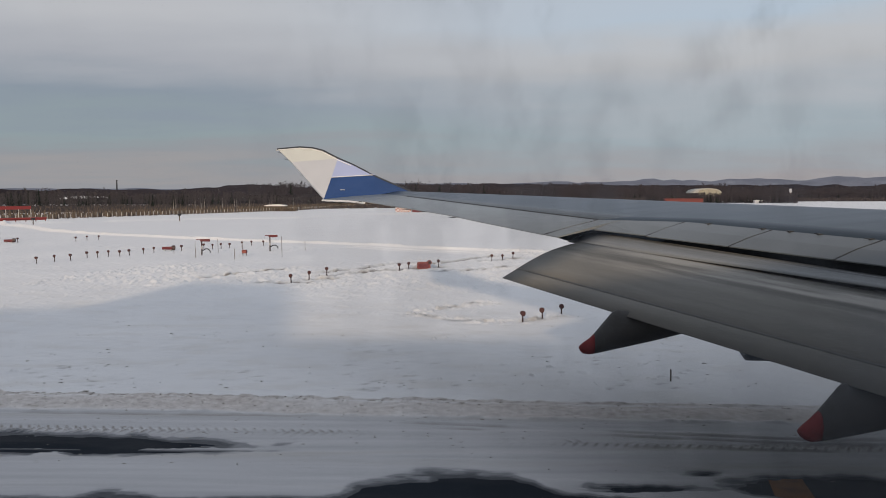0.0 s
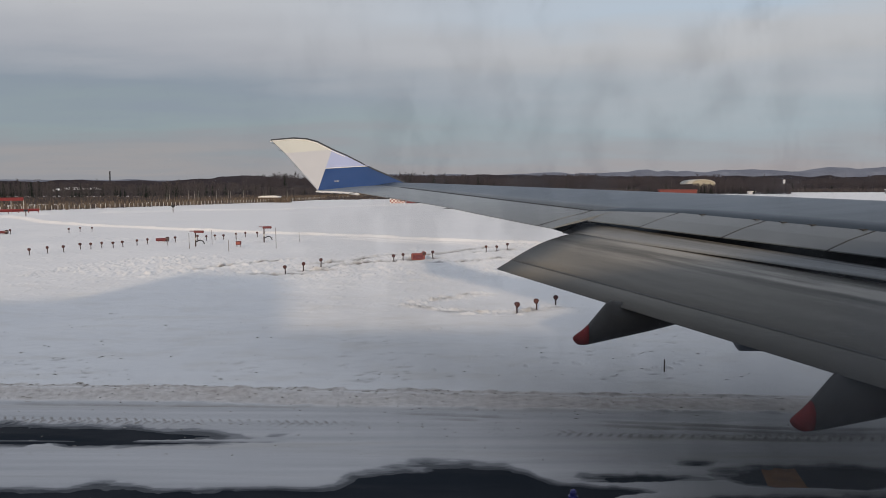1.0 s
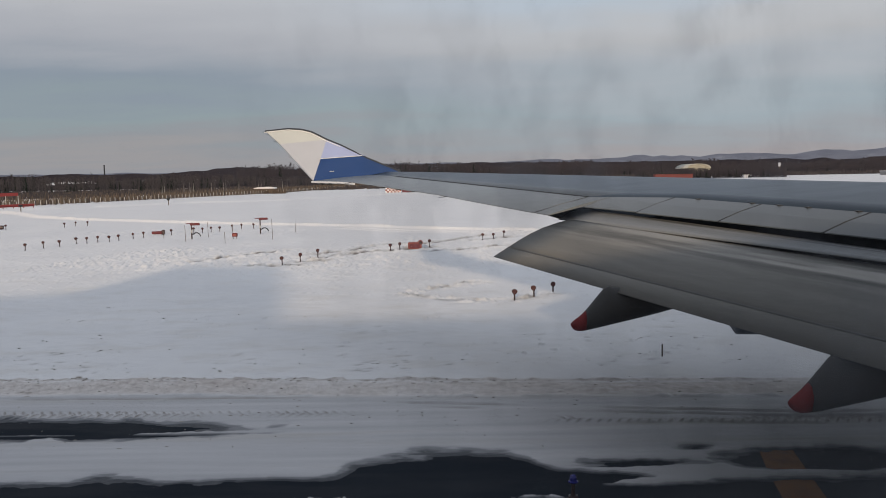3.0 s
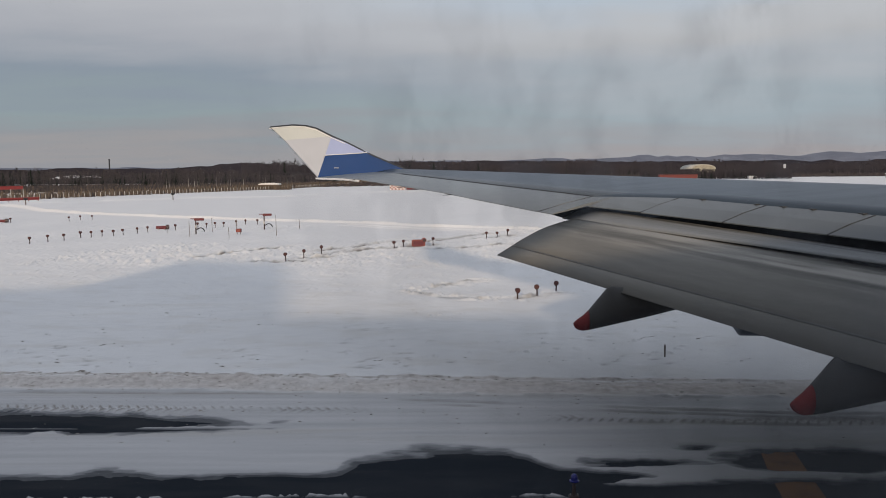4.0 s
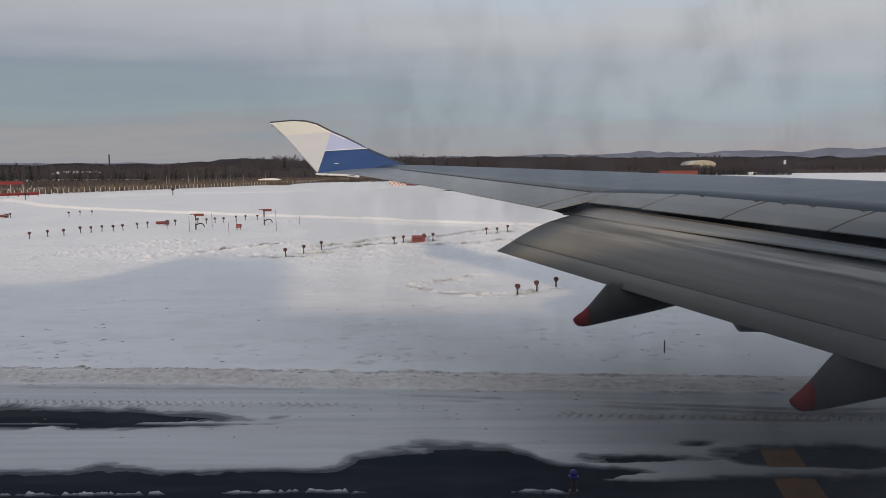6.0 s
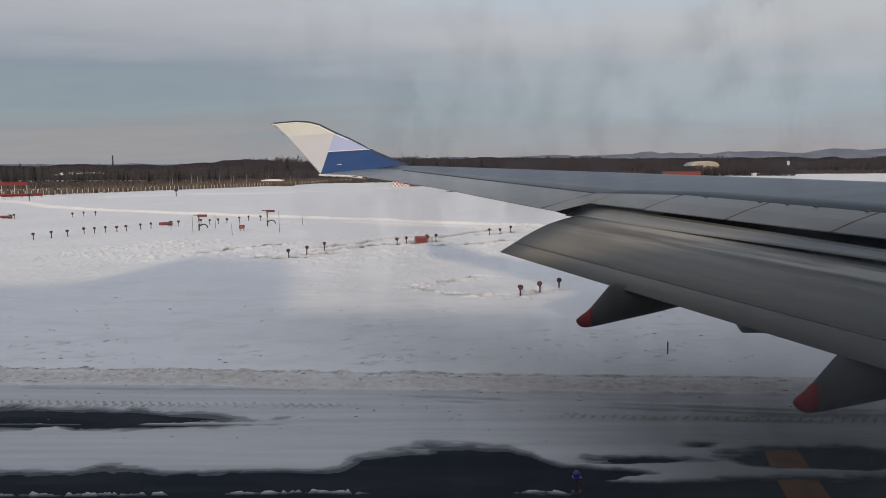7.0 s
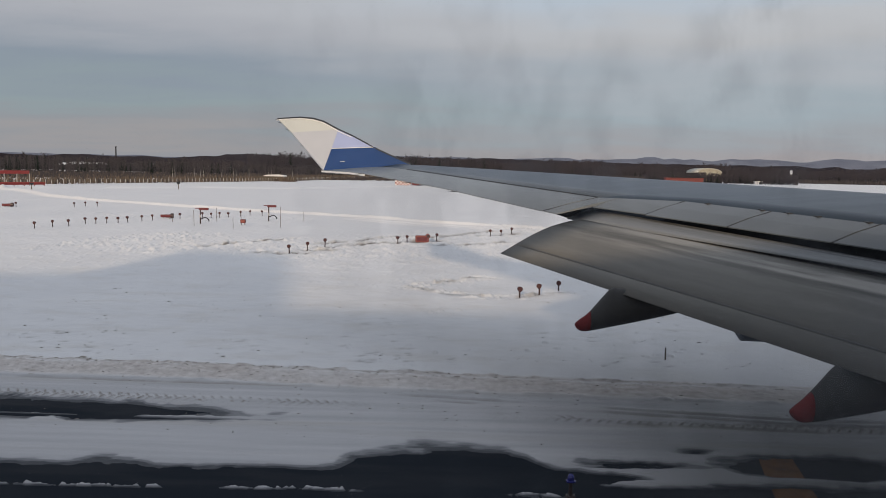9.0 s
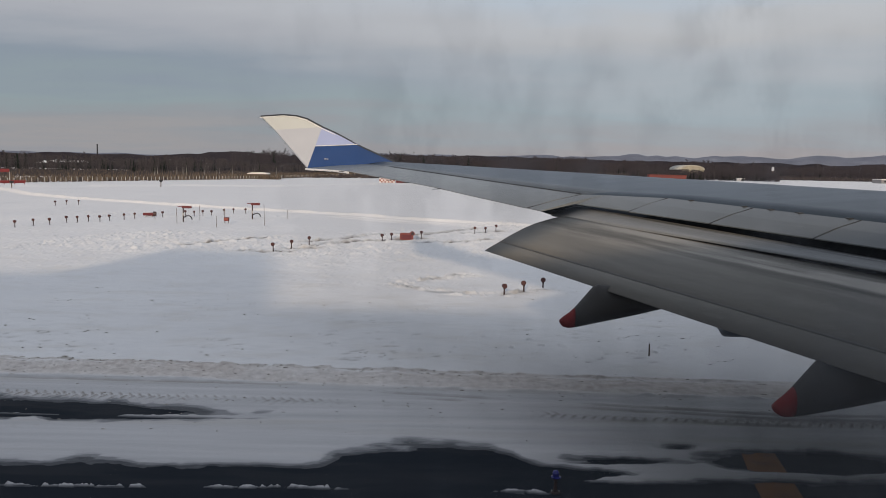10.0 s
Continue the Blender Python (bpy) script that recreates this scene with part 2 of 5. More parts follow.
def pane_material():
    """Clear acrylic with a thin film of dried, vertical smears."""
    m = bpy.data.materials.new("smeared_acrylic")
    m.use_nodes = True
    t = m.node_tree
    t.nodes.clear()
    out = t.nodes.new("ShaderNodeOutputMaterial")
    clear = t.nodes.new("ShaderNodeBsdfTransparent")
    clear.inputs["Color"].default_value = (0.985, 0.985, 0.985, 1)
    film = t.nodes.new("ShaderNodeBsdfTranslucent")
    film.inputs["Color"].default_value = (0.25, 0.27, 0.30, 1)
    at = place_of(t)
    runs = speckle(t, stretched(t, at, 90, 1, 50), 1.0, 3, 0.5)
    blot = speckle(t, stretched(t, at, 34, 1, 30), 1.0, 3, 0.5)
    sep = t.nodes.new("ShaderNodeSeparateXYZ")
    link(t, at, sep.inputs[0])
    side = maths(t, "MULTIPLY", spread(t, sep.outputs["X"], -0.07, 0.03, 0.1, 1.0), spread(t, sep.outputs["Z"], 5.255, 5.29, 0.30, 1.0))
    amount = maths(t, "MULTIPLY", maths(t, "MULTIPLY", spread(t, runs, 0.40, 0.62), spread(t, blot, 0.36, 0.62)), maths(t, "MULTIPLY", side, 0.105))
    # the pane is darker and slightly greyer towards the lower corner
    corner = maths(t, "MULTIPLY", spread(t, sep.outputs["X"], 0.0, 0.105, 0.0, 1.0), spread(t, sep.outputs["Z"], 5.250, 5.288, 1.0, 0.0))
    corner = maths(t, "MULTIPLY", corner, spread(t, runs, 0.3, 0.7, 0.86, 1.0))
    link(t, ramp(t, corner, [(0.0, (0.985, 0.985, 0.985)), (1.0, (0.79, 0.795, 0.80))]), clear.inputs["Color"])
    amount = maths(t, "ADD", amount, maths(t, "MULTIPLY", corner, 0.085))
    mixer = t.nodes.new("ShaderNodeMixShader")
    link(t, amount, mixer.inputs[0])
    link(t, clear.outputs[0], mixer.inputs[1])
    link(t, film.outputs[0], mixer.inputs[2])
    link(t, mixer.outputs[0], out.inputs["Surface"])
    return m


def marking_material():
    """Orange paint worn through to the asphalt in patches."""
    m, t, b = material("worn_orange_marking", 0.8, 0.0, 0.2)
    at = place_of(t)
    worn = maths(t, "ADD", maths(t, "MULTIPLY", speckle(t, at, 2.6, 6, 0.7), 0.7), maths(t, "MULTIPLY", speckle(t, at, 30, 4, 0.7), 0.3))
    link(t, ramp(t, worn, [(0.34, (0.03, 0.028, 0.026)), (0.42, (0.17, 0.075, 0.024)), (0.62, (0.27, 0.122, 0.032))]), b.inputs["Base Color"])
    bump(t, b, worn, 0.2, 0.004)
    return m


M_PANE = pane_material()
M_SNOW = snow_material()
M_ASPHALT = asphalt_material()
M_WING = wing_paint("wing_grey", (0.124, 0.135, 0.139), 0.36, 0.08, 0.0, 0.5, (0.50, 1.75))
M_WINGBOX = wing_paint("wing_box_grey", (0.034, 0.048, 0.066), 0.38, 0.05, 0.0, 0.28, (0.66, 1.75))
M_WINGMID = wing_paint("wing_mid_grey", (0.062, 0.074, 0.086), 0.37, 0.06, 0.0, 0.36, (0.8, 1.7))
M_FLAP = flap_paint("flap_paint", (1.13, 1.11, 1.06))
# brighter, bluer copy of the flap paint, offsetting the shade in the cove
M_FOREFLAP_LIT = flap_paint("fore_flap_lit_paint", (1.42, 1.5, 1.6))
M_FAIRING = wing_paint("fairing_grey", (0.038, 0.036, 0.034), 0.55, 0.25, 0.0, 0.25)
M_NACELLE = plain("nacelle_blue_grey", (0.03, 0.04, 0.06), 0.5, vary=0.2, grain=1)
M_DARK = plain("dark_cavity", (0.018, 0.02, 0.024), 0.7)
M_SEAL = plain("black_rubber_seal", (0.02, 0.02, 0.022), 0.6, grain=20)
M_EDGE = plain("bare_leading_edge", (0.05, 0.053, 0.058), 0.4, 0.5, grain=3)
M_RED = plain("red_tip_paint", (0.15, 0.016, 0.016), 0.7, vary=0.35, spec=0.15)
M_CREAM = plain("cream_paint", (0.60, 0.61, 0.57), 0.45, vary=0.04, grain=2)
M_WHITE = plain("off_white_paint", (0.52, 0.532, 0.565), 0.45, vary=0.05, grain=2)
M_LILAC = plain("pale_lilac_paint", (0.39, 0.445, 0.67), 0.45, vary=0.05, grain=2)
M_BLUE = plain("deep_blue_paint", (0.013, 0.053, 0.185), 0.42, vary=0.10, grain=2)
M_HULL = plain("white_fuselage_paint", (0.55, 0.55, 0.56), 0.4, vary=0.06, grain=1)
M_TYRE = plain("tyre_rubber", (0.02, 0.02, 0.021), 0.85, grain=15)
M_STEEL = plain("galvanised_steel", (0.33, 0.335, 0.34), 0.5, 0.7, grain=9)
M_HINGE = plain("dull_bare_metal", (0.15, 0.15, 0.148), 0.5, 0.4, grain=9)
M_SHELTER = plain("bright_red_cladding", (0.155, 0.036, 0.030), 0.7, vary=0.15, grain=0.5)
M_ORANGE = plain("faded_orange_red_paint", (0.26, 0.060, 0.042), 0.6, vary=0.35, grain=7)
M_CRIMSON = plain("weathered_red_paint", (0.13, 0.018, 0.022), 0.65, vary=0.35, grain=7)
M_BARRIER = plain("bright_red_barrier_paint", (0.30, 0.040, 0.034), 0.6, vary=0.25, grain=3)
M_RUST = plain("dull_rusty_red_paint", (0.040, 0.021, 0.019), 0.7, vary=0.35, grain=9)
M_HOOD = plain("sun_faded_rust_red_hood", (0.062, 0.019, 0.017), 0.65, vary=0.35, grain=14)
M_BLUEGLASS = plain("blue_lamp_glass", (0.02, 0.022, 0.16), 0.25, vary=0.2, grain=20)
M_LENS = plain("smoked_lamp_lens", (0.05, 0.022, 0.02), 0.4, vary=0.3, grain=20)
M_MARKING = marking_material()
M_POSTWHITE = plain("weathered_white_post", (0.50, 0.485, 0.455), 0.8, vary=0.25, grain=3)
M_WOOD = plain("weathered_wood", (0.13, 0.10, 0.08), 0.85, vary=0.35, grain=4)
M_CABIN = plain("cabin_lining", (0.30, 0.29, 0.27), 0.7, vary=0.05)
M_TWIG = foliage("bare_twigs", (0.047, 0.042, 0.045), (0.093, 0.081, 0.083))
M_FIR = foliage("fir_needles", (0.012, 0.017, 0.015), (0.035, 0.042, 0.034))
M_BARK = foliage("pale_birch_bark", (0.06, 0.053, 0.052), (0.19, 0.17, 0.16))
M_FAR = foliage("far_bare_crowns", (0.044, 0.039, 0.045), (0.068, 0.060, 0.067))
M_REED = foliage("dry_reeds", (0.085, 0.067, 0.052), (0.21, 0.163, 0.12))
# distance haze is mixed into these paler, bluer hill colours
M_HILL = hill_material("far_hazed_wooded_hills", (0.185, 0.195, 0.235), (0.235, 0.245, 0.285), (0.30, 0.31, 0.345))
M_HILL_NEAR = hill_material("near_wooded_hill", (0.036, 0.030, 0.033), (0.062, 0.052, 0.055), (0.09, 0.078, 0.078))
M_SCRUB = hill_material("bare_scrub", (0.038, 0.034, 0.036), (0.070, 0.061, 0.061), (0.30, 0.29, 0.29), 0.10)
M_BIRCH = plain("white_birch_bark", (0.26, 0.245, 0.225), 0.8, vary=0.35, grain=3)
M_ROOFSNOW = plain("snow_on_roof", (0.80, 0.79, 0.77), 0.8, vary=0.06, grain=1)
M_WALLGREY = plain("grey_wall_cladding", (0.22, 0.22, 0.23), 0.7, vary=0.15, grain=0.6)
M_GABLE = plain("weathered_gable_cladding", (0.36, 0.335, 0.265), 0.8, vary=0.35, grain=0.35)
M_ARCH = plain("thin_snow_on_sheeting", (0.46, 0.44, 0.39), 0.8, vary=0.45, grain=0.3)
M_DIRT = plain("frozen_dirty_clod", (0.36, 0.335, 0.30), 0.85, vary=0.45, grain=9, relief=0.4)
M_CLOD = plain("gritty_snow_clod", (0.44, 0.405, 0.36), 0.85, vary=0.4, grain=9, relief=0.4)

# ---------------------------------------------------------------- building helpers


def box(bm, x0, x1, y0, y1, z0, z1, m=None):
    made = [bm.verts.new((x, y, z)) for z in (z0, z1) for y in (y0, y1) for x in (x0, x1)]
    for f in ((0, 2, 3, 1), (4, 5, 7, 6), (0, 1, 5, 4), (2, 6, 7, 3), (0, 4, 6, 2), (1, 3, 7, 5)):
        bm.faces.new([made[i] for i in f])
    if m is not None:
        bmesh.ops.transform(bm, matrix=m, verts=made)
    return made


def rod(bm, a, b, r0, r1=None, sides=8):
    """A tapered round bar from a to b."""
    a, b = Vector(a), Vector(b)
    r1 = r0 if r1 is None else r1
    q = (b - a).to_track_quat("Z", "Y")
    rings = []
    for p, r in ((a, r0), (b, r1)):
        rings.append([bm.verts.new(p + q @ Vector((r * math.cos(k * math.tau / sides), r * math.sin(k * math.tau / sides), 0))) for k in range(sides)])
    for k in range(sides):
        j = (k + 1) % sides
        bm.faces.new((rings[0][k], rings[0][j], rings[1][j], rings[1][k]))
    bm.faces.new(rings[0][::-1])
    bm.faces.new(rings[1])


def turned(bm, profile, sides=14, at=(0, 0, 0)):
    """A turned body round the z axis from (radius, height) pairs."""
    rings = []
    for r, z in profile:
        rings.append([bm.verts.new((at[0] + r * math.cos(k * math.tau / sides), at[1] + r * math.sin(k * math.tau / sides), at[2] + z)) for k in range(sides)])
    for lower, upper in zip(rings, rings[1:]):
        for k in range(sides):
            j = (k + 1) % sides
            bm.faces.new((lower[k], lower[j], upper[j], upper[k]))
    bm.faces.new(rings[0][::-1])
    bm.faces.new(rings[-1])


def loft(bm, sections, closed=True, caps=True, smooth=True):
    """A skin over sections with equal numbers of points."""
    rows = [[bm.verts.new(p) for p in s] for s in sections]
    n = len(rows[0])
    for a, b in zip(rows, rows[1:]):
        for k in range(n if closed else n - 1):
            j = (k + 1) % n
            f = bm.faces.new((a[k], a[j], b[j], b[k]))
            f.smooth = smooth
    if closed and caps:
        bm.faces.new(rows[0][::-1])
        bm.faces.new(rows[-1])
    return rows


def bevelled(bm, width=0.01, segments=2):
    bmesh.ops.bevel(bm, geom=bm.edges[:], offset=width, segments=segments, affect="EDGES", clamp_overlap=True)
    return bm


def mesh_of(name, bm, *mats):
    bmesh.ops.recalc_face_normals(bm, faces=bm.faces[:])
    me = bpy.data.meshes.new(name)
    bm.to_mesh(me)
    bm.free()
    for m in mats:
        me.materials.append(m)
    return me


def thing(name, at, label, category, group="", kind=""):
    ob = new(name)
    ob.empty_display_size = 0.2
    ob.location = at
    return tagged(ob, label, category, group, kind)


def part(name, bm, mat, parent, label=""):
    """Links a bmesh, drawn in world metres, as one mesh under a thing or a part."""
    mats = mat if isinstance(mat, (list, tuple)) else (mat,)
    ob = new(name, mesh_of(name, bm, *mats))
    ob.parent = parent
    if parent.parent is None:
        ob.matrix_parent_inverse = Matrix.Translation(-parent.location)
    return tagged(ob, label)


def lattice_noise(seed):
    """Smooth value noise over the plane, for arrays."""
    table = np.random.RandomState(seed).rand(256, 256)

    def value(x, y):
        xi, yi = np.floor(x).astype(int), np.floor(y).astype(int)
        fx, fy = x - xi, y - yi
        fx, fy = fx * fx * (3 - 2 * fx), fy * fy * (3 - 2 * fy)
        a, b = table[xi % 256, yi % 256], table[(xi + 1) % 256, yi % 256]
        c, d = table[xi % 256, (yi + 1) % 256], table[(xi + 1) % 256, (yi + 1) % 256]
        return (a * (1 - fx) + b * fx) * (1 - fy) + (c * (1 - fx) + d * fx) * fy

    def layered(x, y, octaves=4):
        total, size, weight = 0.0, 1.0, 0.5
        for k in range(octaves):
            total = total + weight * (value(x * size + 17.3 * k, y * size + 5.1 * k) - 0.5)
            size, weight = size * 2.03, weight * 0.55
        return total
    return layered


def smooth(v, a, b):
    t = np.clip((v - a) / (b - a), 0, 1)
    return t * t * (3 - 2 * t)


def along(x, y, line):
    """Distance of points from a polyline."""
    best = np.full(np.shape(x), 1e9)
    for (ax, ay), (bx, by) in zip(line, line[1:]):
        dx, dy = bx - ax, by - ay
        t = np.clip(((x - ax) * dx + (y - ay) * dy) / (dx * dx + dy * dy), 0, 1)
        best = np.minimum(best, np.hypot(x - ax - t * dx, y - ay - t * dy))
    return best


# ---------------------------------------------------------------- ground
N1, N2, N3, N4 = (lattice_noise(k) for k in (3, 8, 21, 34))


def ellipse(x, y, cx, cy, rx, ry):
    return np.sqrt(((x - cx) / rx) ** 2 + ((y - cy) / ry) ** 2)


CREST_LINE = ((-40, -12, -7.4, -2.8, 5.2, 20, 40), (21.2, 21.05, 21.0, 20.6, 20.15, 19.5, 19.0))
TRACK = [(-90, 158), (-74.4, 135.7), (-72.4, 135.0), (-65.1, 126.3), (-56.6, 114.6), (-46.5, 106.1), (-38.9, 101.5), (-30.5, 96.0), (-18.8, 89.2), (-8.4, 84.3), (-1.1, 77.9), (5.7, 74.8), (14, 70.5), (40, 57)]
RUT = [(-9.5, 81.6), (-2.2, 75.4), (4.8, 72.3), (13, 68.0), (39, 54.5)]
PATHS = [[(-15.9, 50.6), (-14.4, 53.0), (-11.3, 57.8)], [(-11.3, 48.2), (-10.3, 48.0), (-8.7, 48.0)], [(-8.9, 49.6), (-7.4, 50.2)],
         [(-9.2, 53.6), (-8.3, 55.2), (-6.4, 56.8), (-5.9, 59.0), (-3.9, 61.4), (-0.9, 62.3), (3.3, 69.0)], [(-8.2, 51.2), (-6.0, 55.0), (-3.4, 56.3), (-1.0, 58.6)], [(-1.1, 55.0), (2.0, 56.6), (4.5, 58.5)], [(2.4, 64.2), (5.2, 66.6)]]
RING = [(1.7, 39.6), (-1.1, 37.2), (-1.7, 35.7), (0.4, 33.9), (2.9, 33.7), (4.9, 35.4)]

gouge_rng = random.Random(29)
GOUGES = []
for k in range(13):
    gx0, gy0 = gouge_rng.uniform(-13, 8), 21.9 + 6.5 * gouge_rng.random() ** 1.6
    GOUGES += [(gx0 + gouge_rng.gauss(0, 0.7), gy0 + gouge_rng.gauss(0, 0.35), gouge_rng.uniform(0.1, 0.7), gouge_rng.uniform(0.04, 0.17)) for j in range(5)]


def layers(x, y):
    """Height of the snow over the pavement (below nothing it has melted) and its masks: driven, gritty, trodden to the
    soil with painted-in bank shade, dark marks.
    """
    fine = N3(x * 7.0, y * 7.0, 4)
    coarse = N2(x * 2.3, y * 2.3, 5)
    field = 0.06 + 0.10 * N4(x * 0.11, y * 0.11, 4) + 0.014 * coarse
    # wind crust with crisp broken crests in patches of the open field
    patch = smooth(N4(x * 0.10 + 21, y * 0.075, 4), -0.12, 0.10) * smooth(y, 40, 49) * (1 - smooth(y, 72, 92))
    crest = smooth(N1(x * 1.9 + 50, y * 1.15 + 9, 4), 0.05, 0.14) + 0.8 * smooth(N2(x * 3.6 + 3, y * 2.1 + 8, 4), 0.08, 0.16)
    field = field + patch * (0.075 * crest + 0.12 * N3(x * 1.5 + 7, y * 1.6, 4))
    field = field + 0.05 * N3(x * 0.9 + 7, y * 1.3, 4) * smooth(y, 34, 46) * (1 - smooth(y, 95, 115)) + 0.03 * smooth(N1(x * 2.8 + 13, y * 2.0, 4), 0.10, 0.18) * smooth(y, 30, 38) * (1 - smooth(y, 60, 80))
    # driven snow on the pavement
    driven = 0.060 + 0.020 * N1(x * 0.16, y * 1.8, 4) + 0.006 * fine
    wx, wy = x + 0.9 * N4(x * 0.55, y * 0.9 + 40, 4), y + 0.30 * N4(x * 0.9 + 80, y * 1.9, 5) + 0.20 * N2(x * 2.6, y * 3.0, 4)
    melt = np.full(np.shape(x), 9.0)
    for cx, cy, rx, ry in ((-10.3, 16.95, 4.2, 0.52), (-7.5, 16.86, 1.6, 0.46), (-9.3, 17.38, 1.0, 0.12), (3.6, 14.42, 0.62, 0.16), (6.9, 14.5, 1.45, 0.56), (4.9, 15.1, 0.15, 0.05),
                           (-17.0, 17.0, 2.0, 0.45), (-24.5, 16.9, 2.3, 0.45), (2.3, 13.75, 1.1, 0.24)):
        melt = np.minimum(melt, (ellipse(wx, wy, cx, cy, rx, ry) - 1) * ry)
    # bare strip along the taxiway with a rounded bay in its edge
    bay = np.maximum(0, 1 - ((wx - 0.15) / 2.45) ** 2)
    edge = 13.72 - 0.40 * smooth(x, 1.2, 2.6) + 1.05 * bay ** 0.75 + 0.10 * smooth(x, 4, 6)
    strip_d = wy - edge
    bare = np.minimum(melt * 1.5, strip_d) + 0.24 * N2(x * 0.8 + 9, y * 3.2, 5) + 0.13 * N1(x * 2.2, y * 9.0, 4)
    reach = (0.34 + 0.75 * smooth(N4(x * 0.5 + 70, y * 0.5, 4), -0.12, 0.14)) * (1 - 0.55 * smooth(x, 1.0, 2.4))
    driven = driven - 0.064 * (1 - smooth(bare / reach, 0.0, 1.0)) - 0.09 * (1 - smooth(bare, -0.09, 0.02))
    # torn scraps of snow left on the bare strip
    for ax, bx, sy, wide in ((-9.5, -4.4, 12.84, 0.030), (-3.9, -1.2, 12.93, 0.035), (0.9, 2.2, 12.92, 0.055), (4.9, 9.0, 13.70, 0.04)):
        off = y - sy - 0.035 * (x - (ax + bx) / 2) * (1 if ax > -4 and bx < 0 else 0) + 0.12 * N1(x * 2.0 + 11, sy + 0 * y, 4)
        scrap = np.exp(-(off / wide) ** 2) * smooth(x, ax, ax + 0.5) * (1 - smooth(x, bx - 0.5, bx)) * smooth(N2(x * 5.0 + sy, y * 9.0, 5), -0.20, 0.06)
        driven = np.maximum(driven, scrap * (0.07 + 0.10 * fine) - 0.012)
    # tyre treads: two rows of slanting lugs
    dark_mark = np.zeros(np.shape(x))
    for ty, slope, pitch, x0, x1 in ((17.80, 0.042, 0.215, -40, -1.2), (17.07, 0.05, 0.215, 0.4, 30)):
        off = y - (ty - slope * (x + 6.2 if x0 < -1 else x - 1.3))
        band = np.exp(-(off / 0.22) ** 4) * smooth(x, x0, x0 + 1.5) * (1 - smooth(x, x1 - 1.5, x1))
        lug = smooth(np.sin((x + 0.55 * np.abs(off) + np.where(off > 0, pitch / 2, 0)) * math.tau / pitch), 0.35, 0.9)
        worn = smooth(N1(x * 0.5, y * 0.8 + 3, 4), -0.34, -0.02)
        driven = driven + band * worn * (0.035 * lug - 0.008)
        dark_mark = np.maximum(dark_mark, 1.3 * band * worn * lug)
    # ruts with thrown-up edges
    for gy, slope, x0, x1 in ((18.50, 0.139, -1.6, 30), (18.18, 0.139, -0.6, 30), (18.95, 0.03, -40, -2.5), (16.4, 0.01, -40, -3), (17.0, 0.06, 2.5, 30)):
        off = y - (gy - slope * np.clip(x + 1.3, -40, 9)) + 0.05 * N2(x * 1.5, gy, 3)
        here = smooth(x, x0, x0 + 1.0) * (1 - smooth(x, x1 - 2, x1)) * smooth(N3(x * 0.45, gy, 4), -0.16, 0.02)
        driven = driven + here * (0.05 * np.exp(-((off - 0.10) / 0.07) ** 2) * (0.5 + 2.2 * np.maximum(0, N2(x * 3.0, y * 4.0, 3))) - 0.02 * np.exp(-(off / 0.05) ** 2))
        dark_mark = np.maximum(dark_mark, 0.75 * here * np.exp(-((off + 0.01) / 0.055) ** 2))
    line = np.interp(x, *CREST_LINE)
    rel = y - line + 0.10 * N1(x * 0.8, y * 0.8, 4)
    on = smooth(rel, -1.75, -1.25)
    h = driven * (1 - on) + field * on
    # ploughed windrow: a crumbly crest and a broad gritty apron below it
    crumble = np.maximum(0, N2(x * 2.6, y * 3.4, 4) + 0.06)
    calm = 1 - 0.55 * smooth(x, -1.5, 3.0)
    h = h + calm * np.exp(-((rel + 0.62) / 0.55) ** 4) * (0.07 + 0.09 * N2(x * 1.6, y * 2.4, 5) + 0.07 * fine + 0.05 * N1(x * 15.0, y * 9.0, 3))
    h = h + calm * np.exp(-(rel / 0.13) ** 2) * (0.03 + 0.42 * crumble + 0.08 * np.maximum(0, N1(x * 9.0, y * 6.0, 3))) * (0.55 + 0.45 * smooth(N3(x * 0.3, 2.0 + 0 * y, 3), -0.1, 0.1))
    h = h + np.exp(-((rel + 1.45) / 0.10) ** 2) * 0.22 * np.maximum(0, N3(x * 2.0 + 5, y * 3.0, 4))
    grit = smooth(rel, -1.55, -1.2) * (1 - smooth(rel, -0.05, 0.28)) * (0.55 + 0.9 * np.maximum(0, N4(x * 0.5, y * 1.4, 4) + 0.25))
    grit = grit * (1 - 0.75 * np.exp(-((rel + 0.24) / 0.06) ** 2) * smooth(N1(x * 0.6, 5.0 + 0 * y, 4), -0.2, 0.0))
    # shade between the crest's crumbs, painted in dark
    dark_mark = np.maximum(dark_mark, 0.8 * np.exp(-((rel + 0.02) / 0.09) ** 2) * smooth(N2(x * 3.2, y * 4.0 + 2, 4), 0.02, 0.14))
    packed = 1 - smooth(rel, -1.6, -1.25)
    # scattered lumps on the near field
    spots = smooth(N2(x * 3.1 + 3, y * 2.6, 4), 0.20, 0.28) * smooth(N4(x * 0.35, y * 0.5 + 30, 3), 0.0, 0.16)
    h = h + 0.05 * spots * smooth(rel, 0.6, 1.4) * (1 - smooth(y, 30, 40))
    # short gouges where ploughed lumps have skidded over the crust
    band = (y > 21.2) & (y < 29.0) & (np.abs(x) < 15)
    if band.any():
        bx, by, dig = x[band], y[band], np.zeros(int(band.sum()))
        for gx, gy, ga, gl in GOUGES:
            u, v = (bx - gx) * math.cos(ga) + (by - gy) * math.sin(ga), (by - gy) * math.cos(ga) - (bx - gx) * math.sin(ga)
            dig = np.maximum(dig, np.exp(-(u / gl) ** 2 - (v / 0.06) ** 2))
        h[band] -= 0.03 * dig
        dark_mark[band] = np.maximum(dark_mark[band], 0.85 * dig)
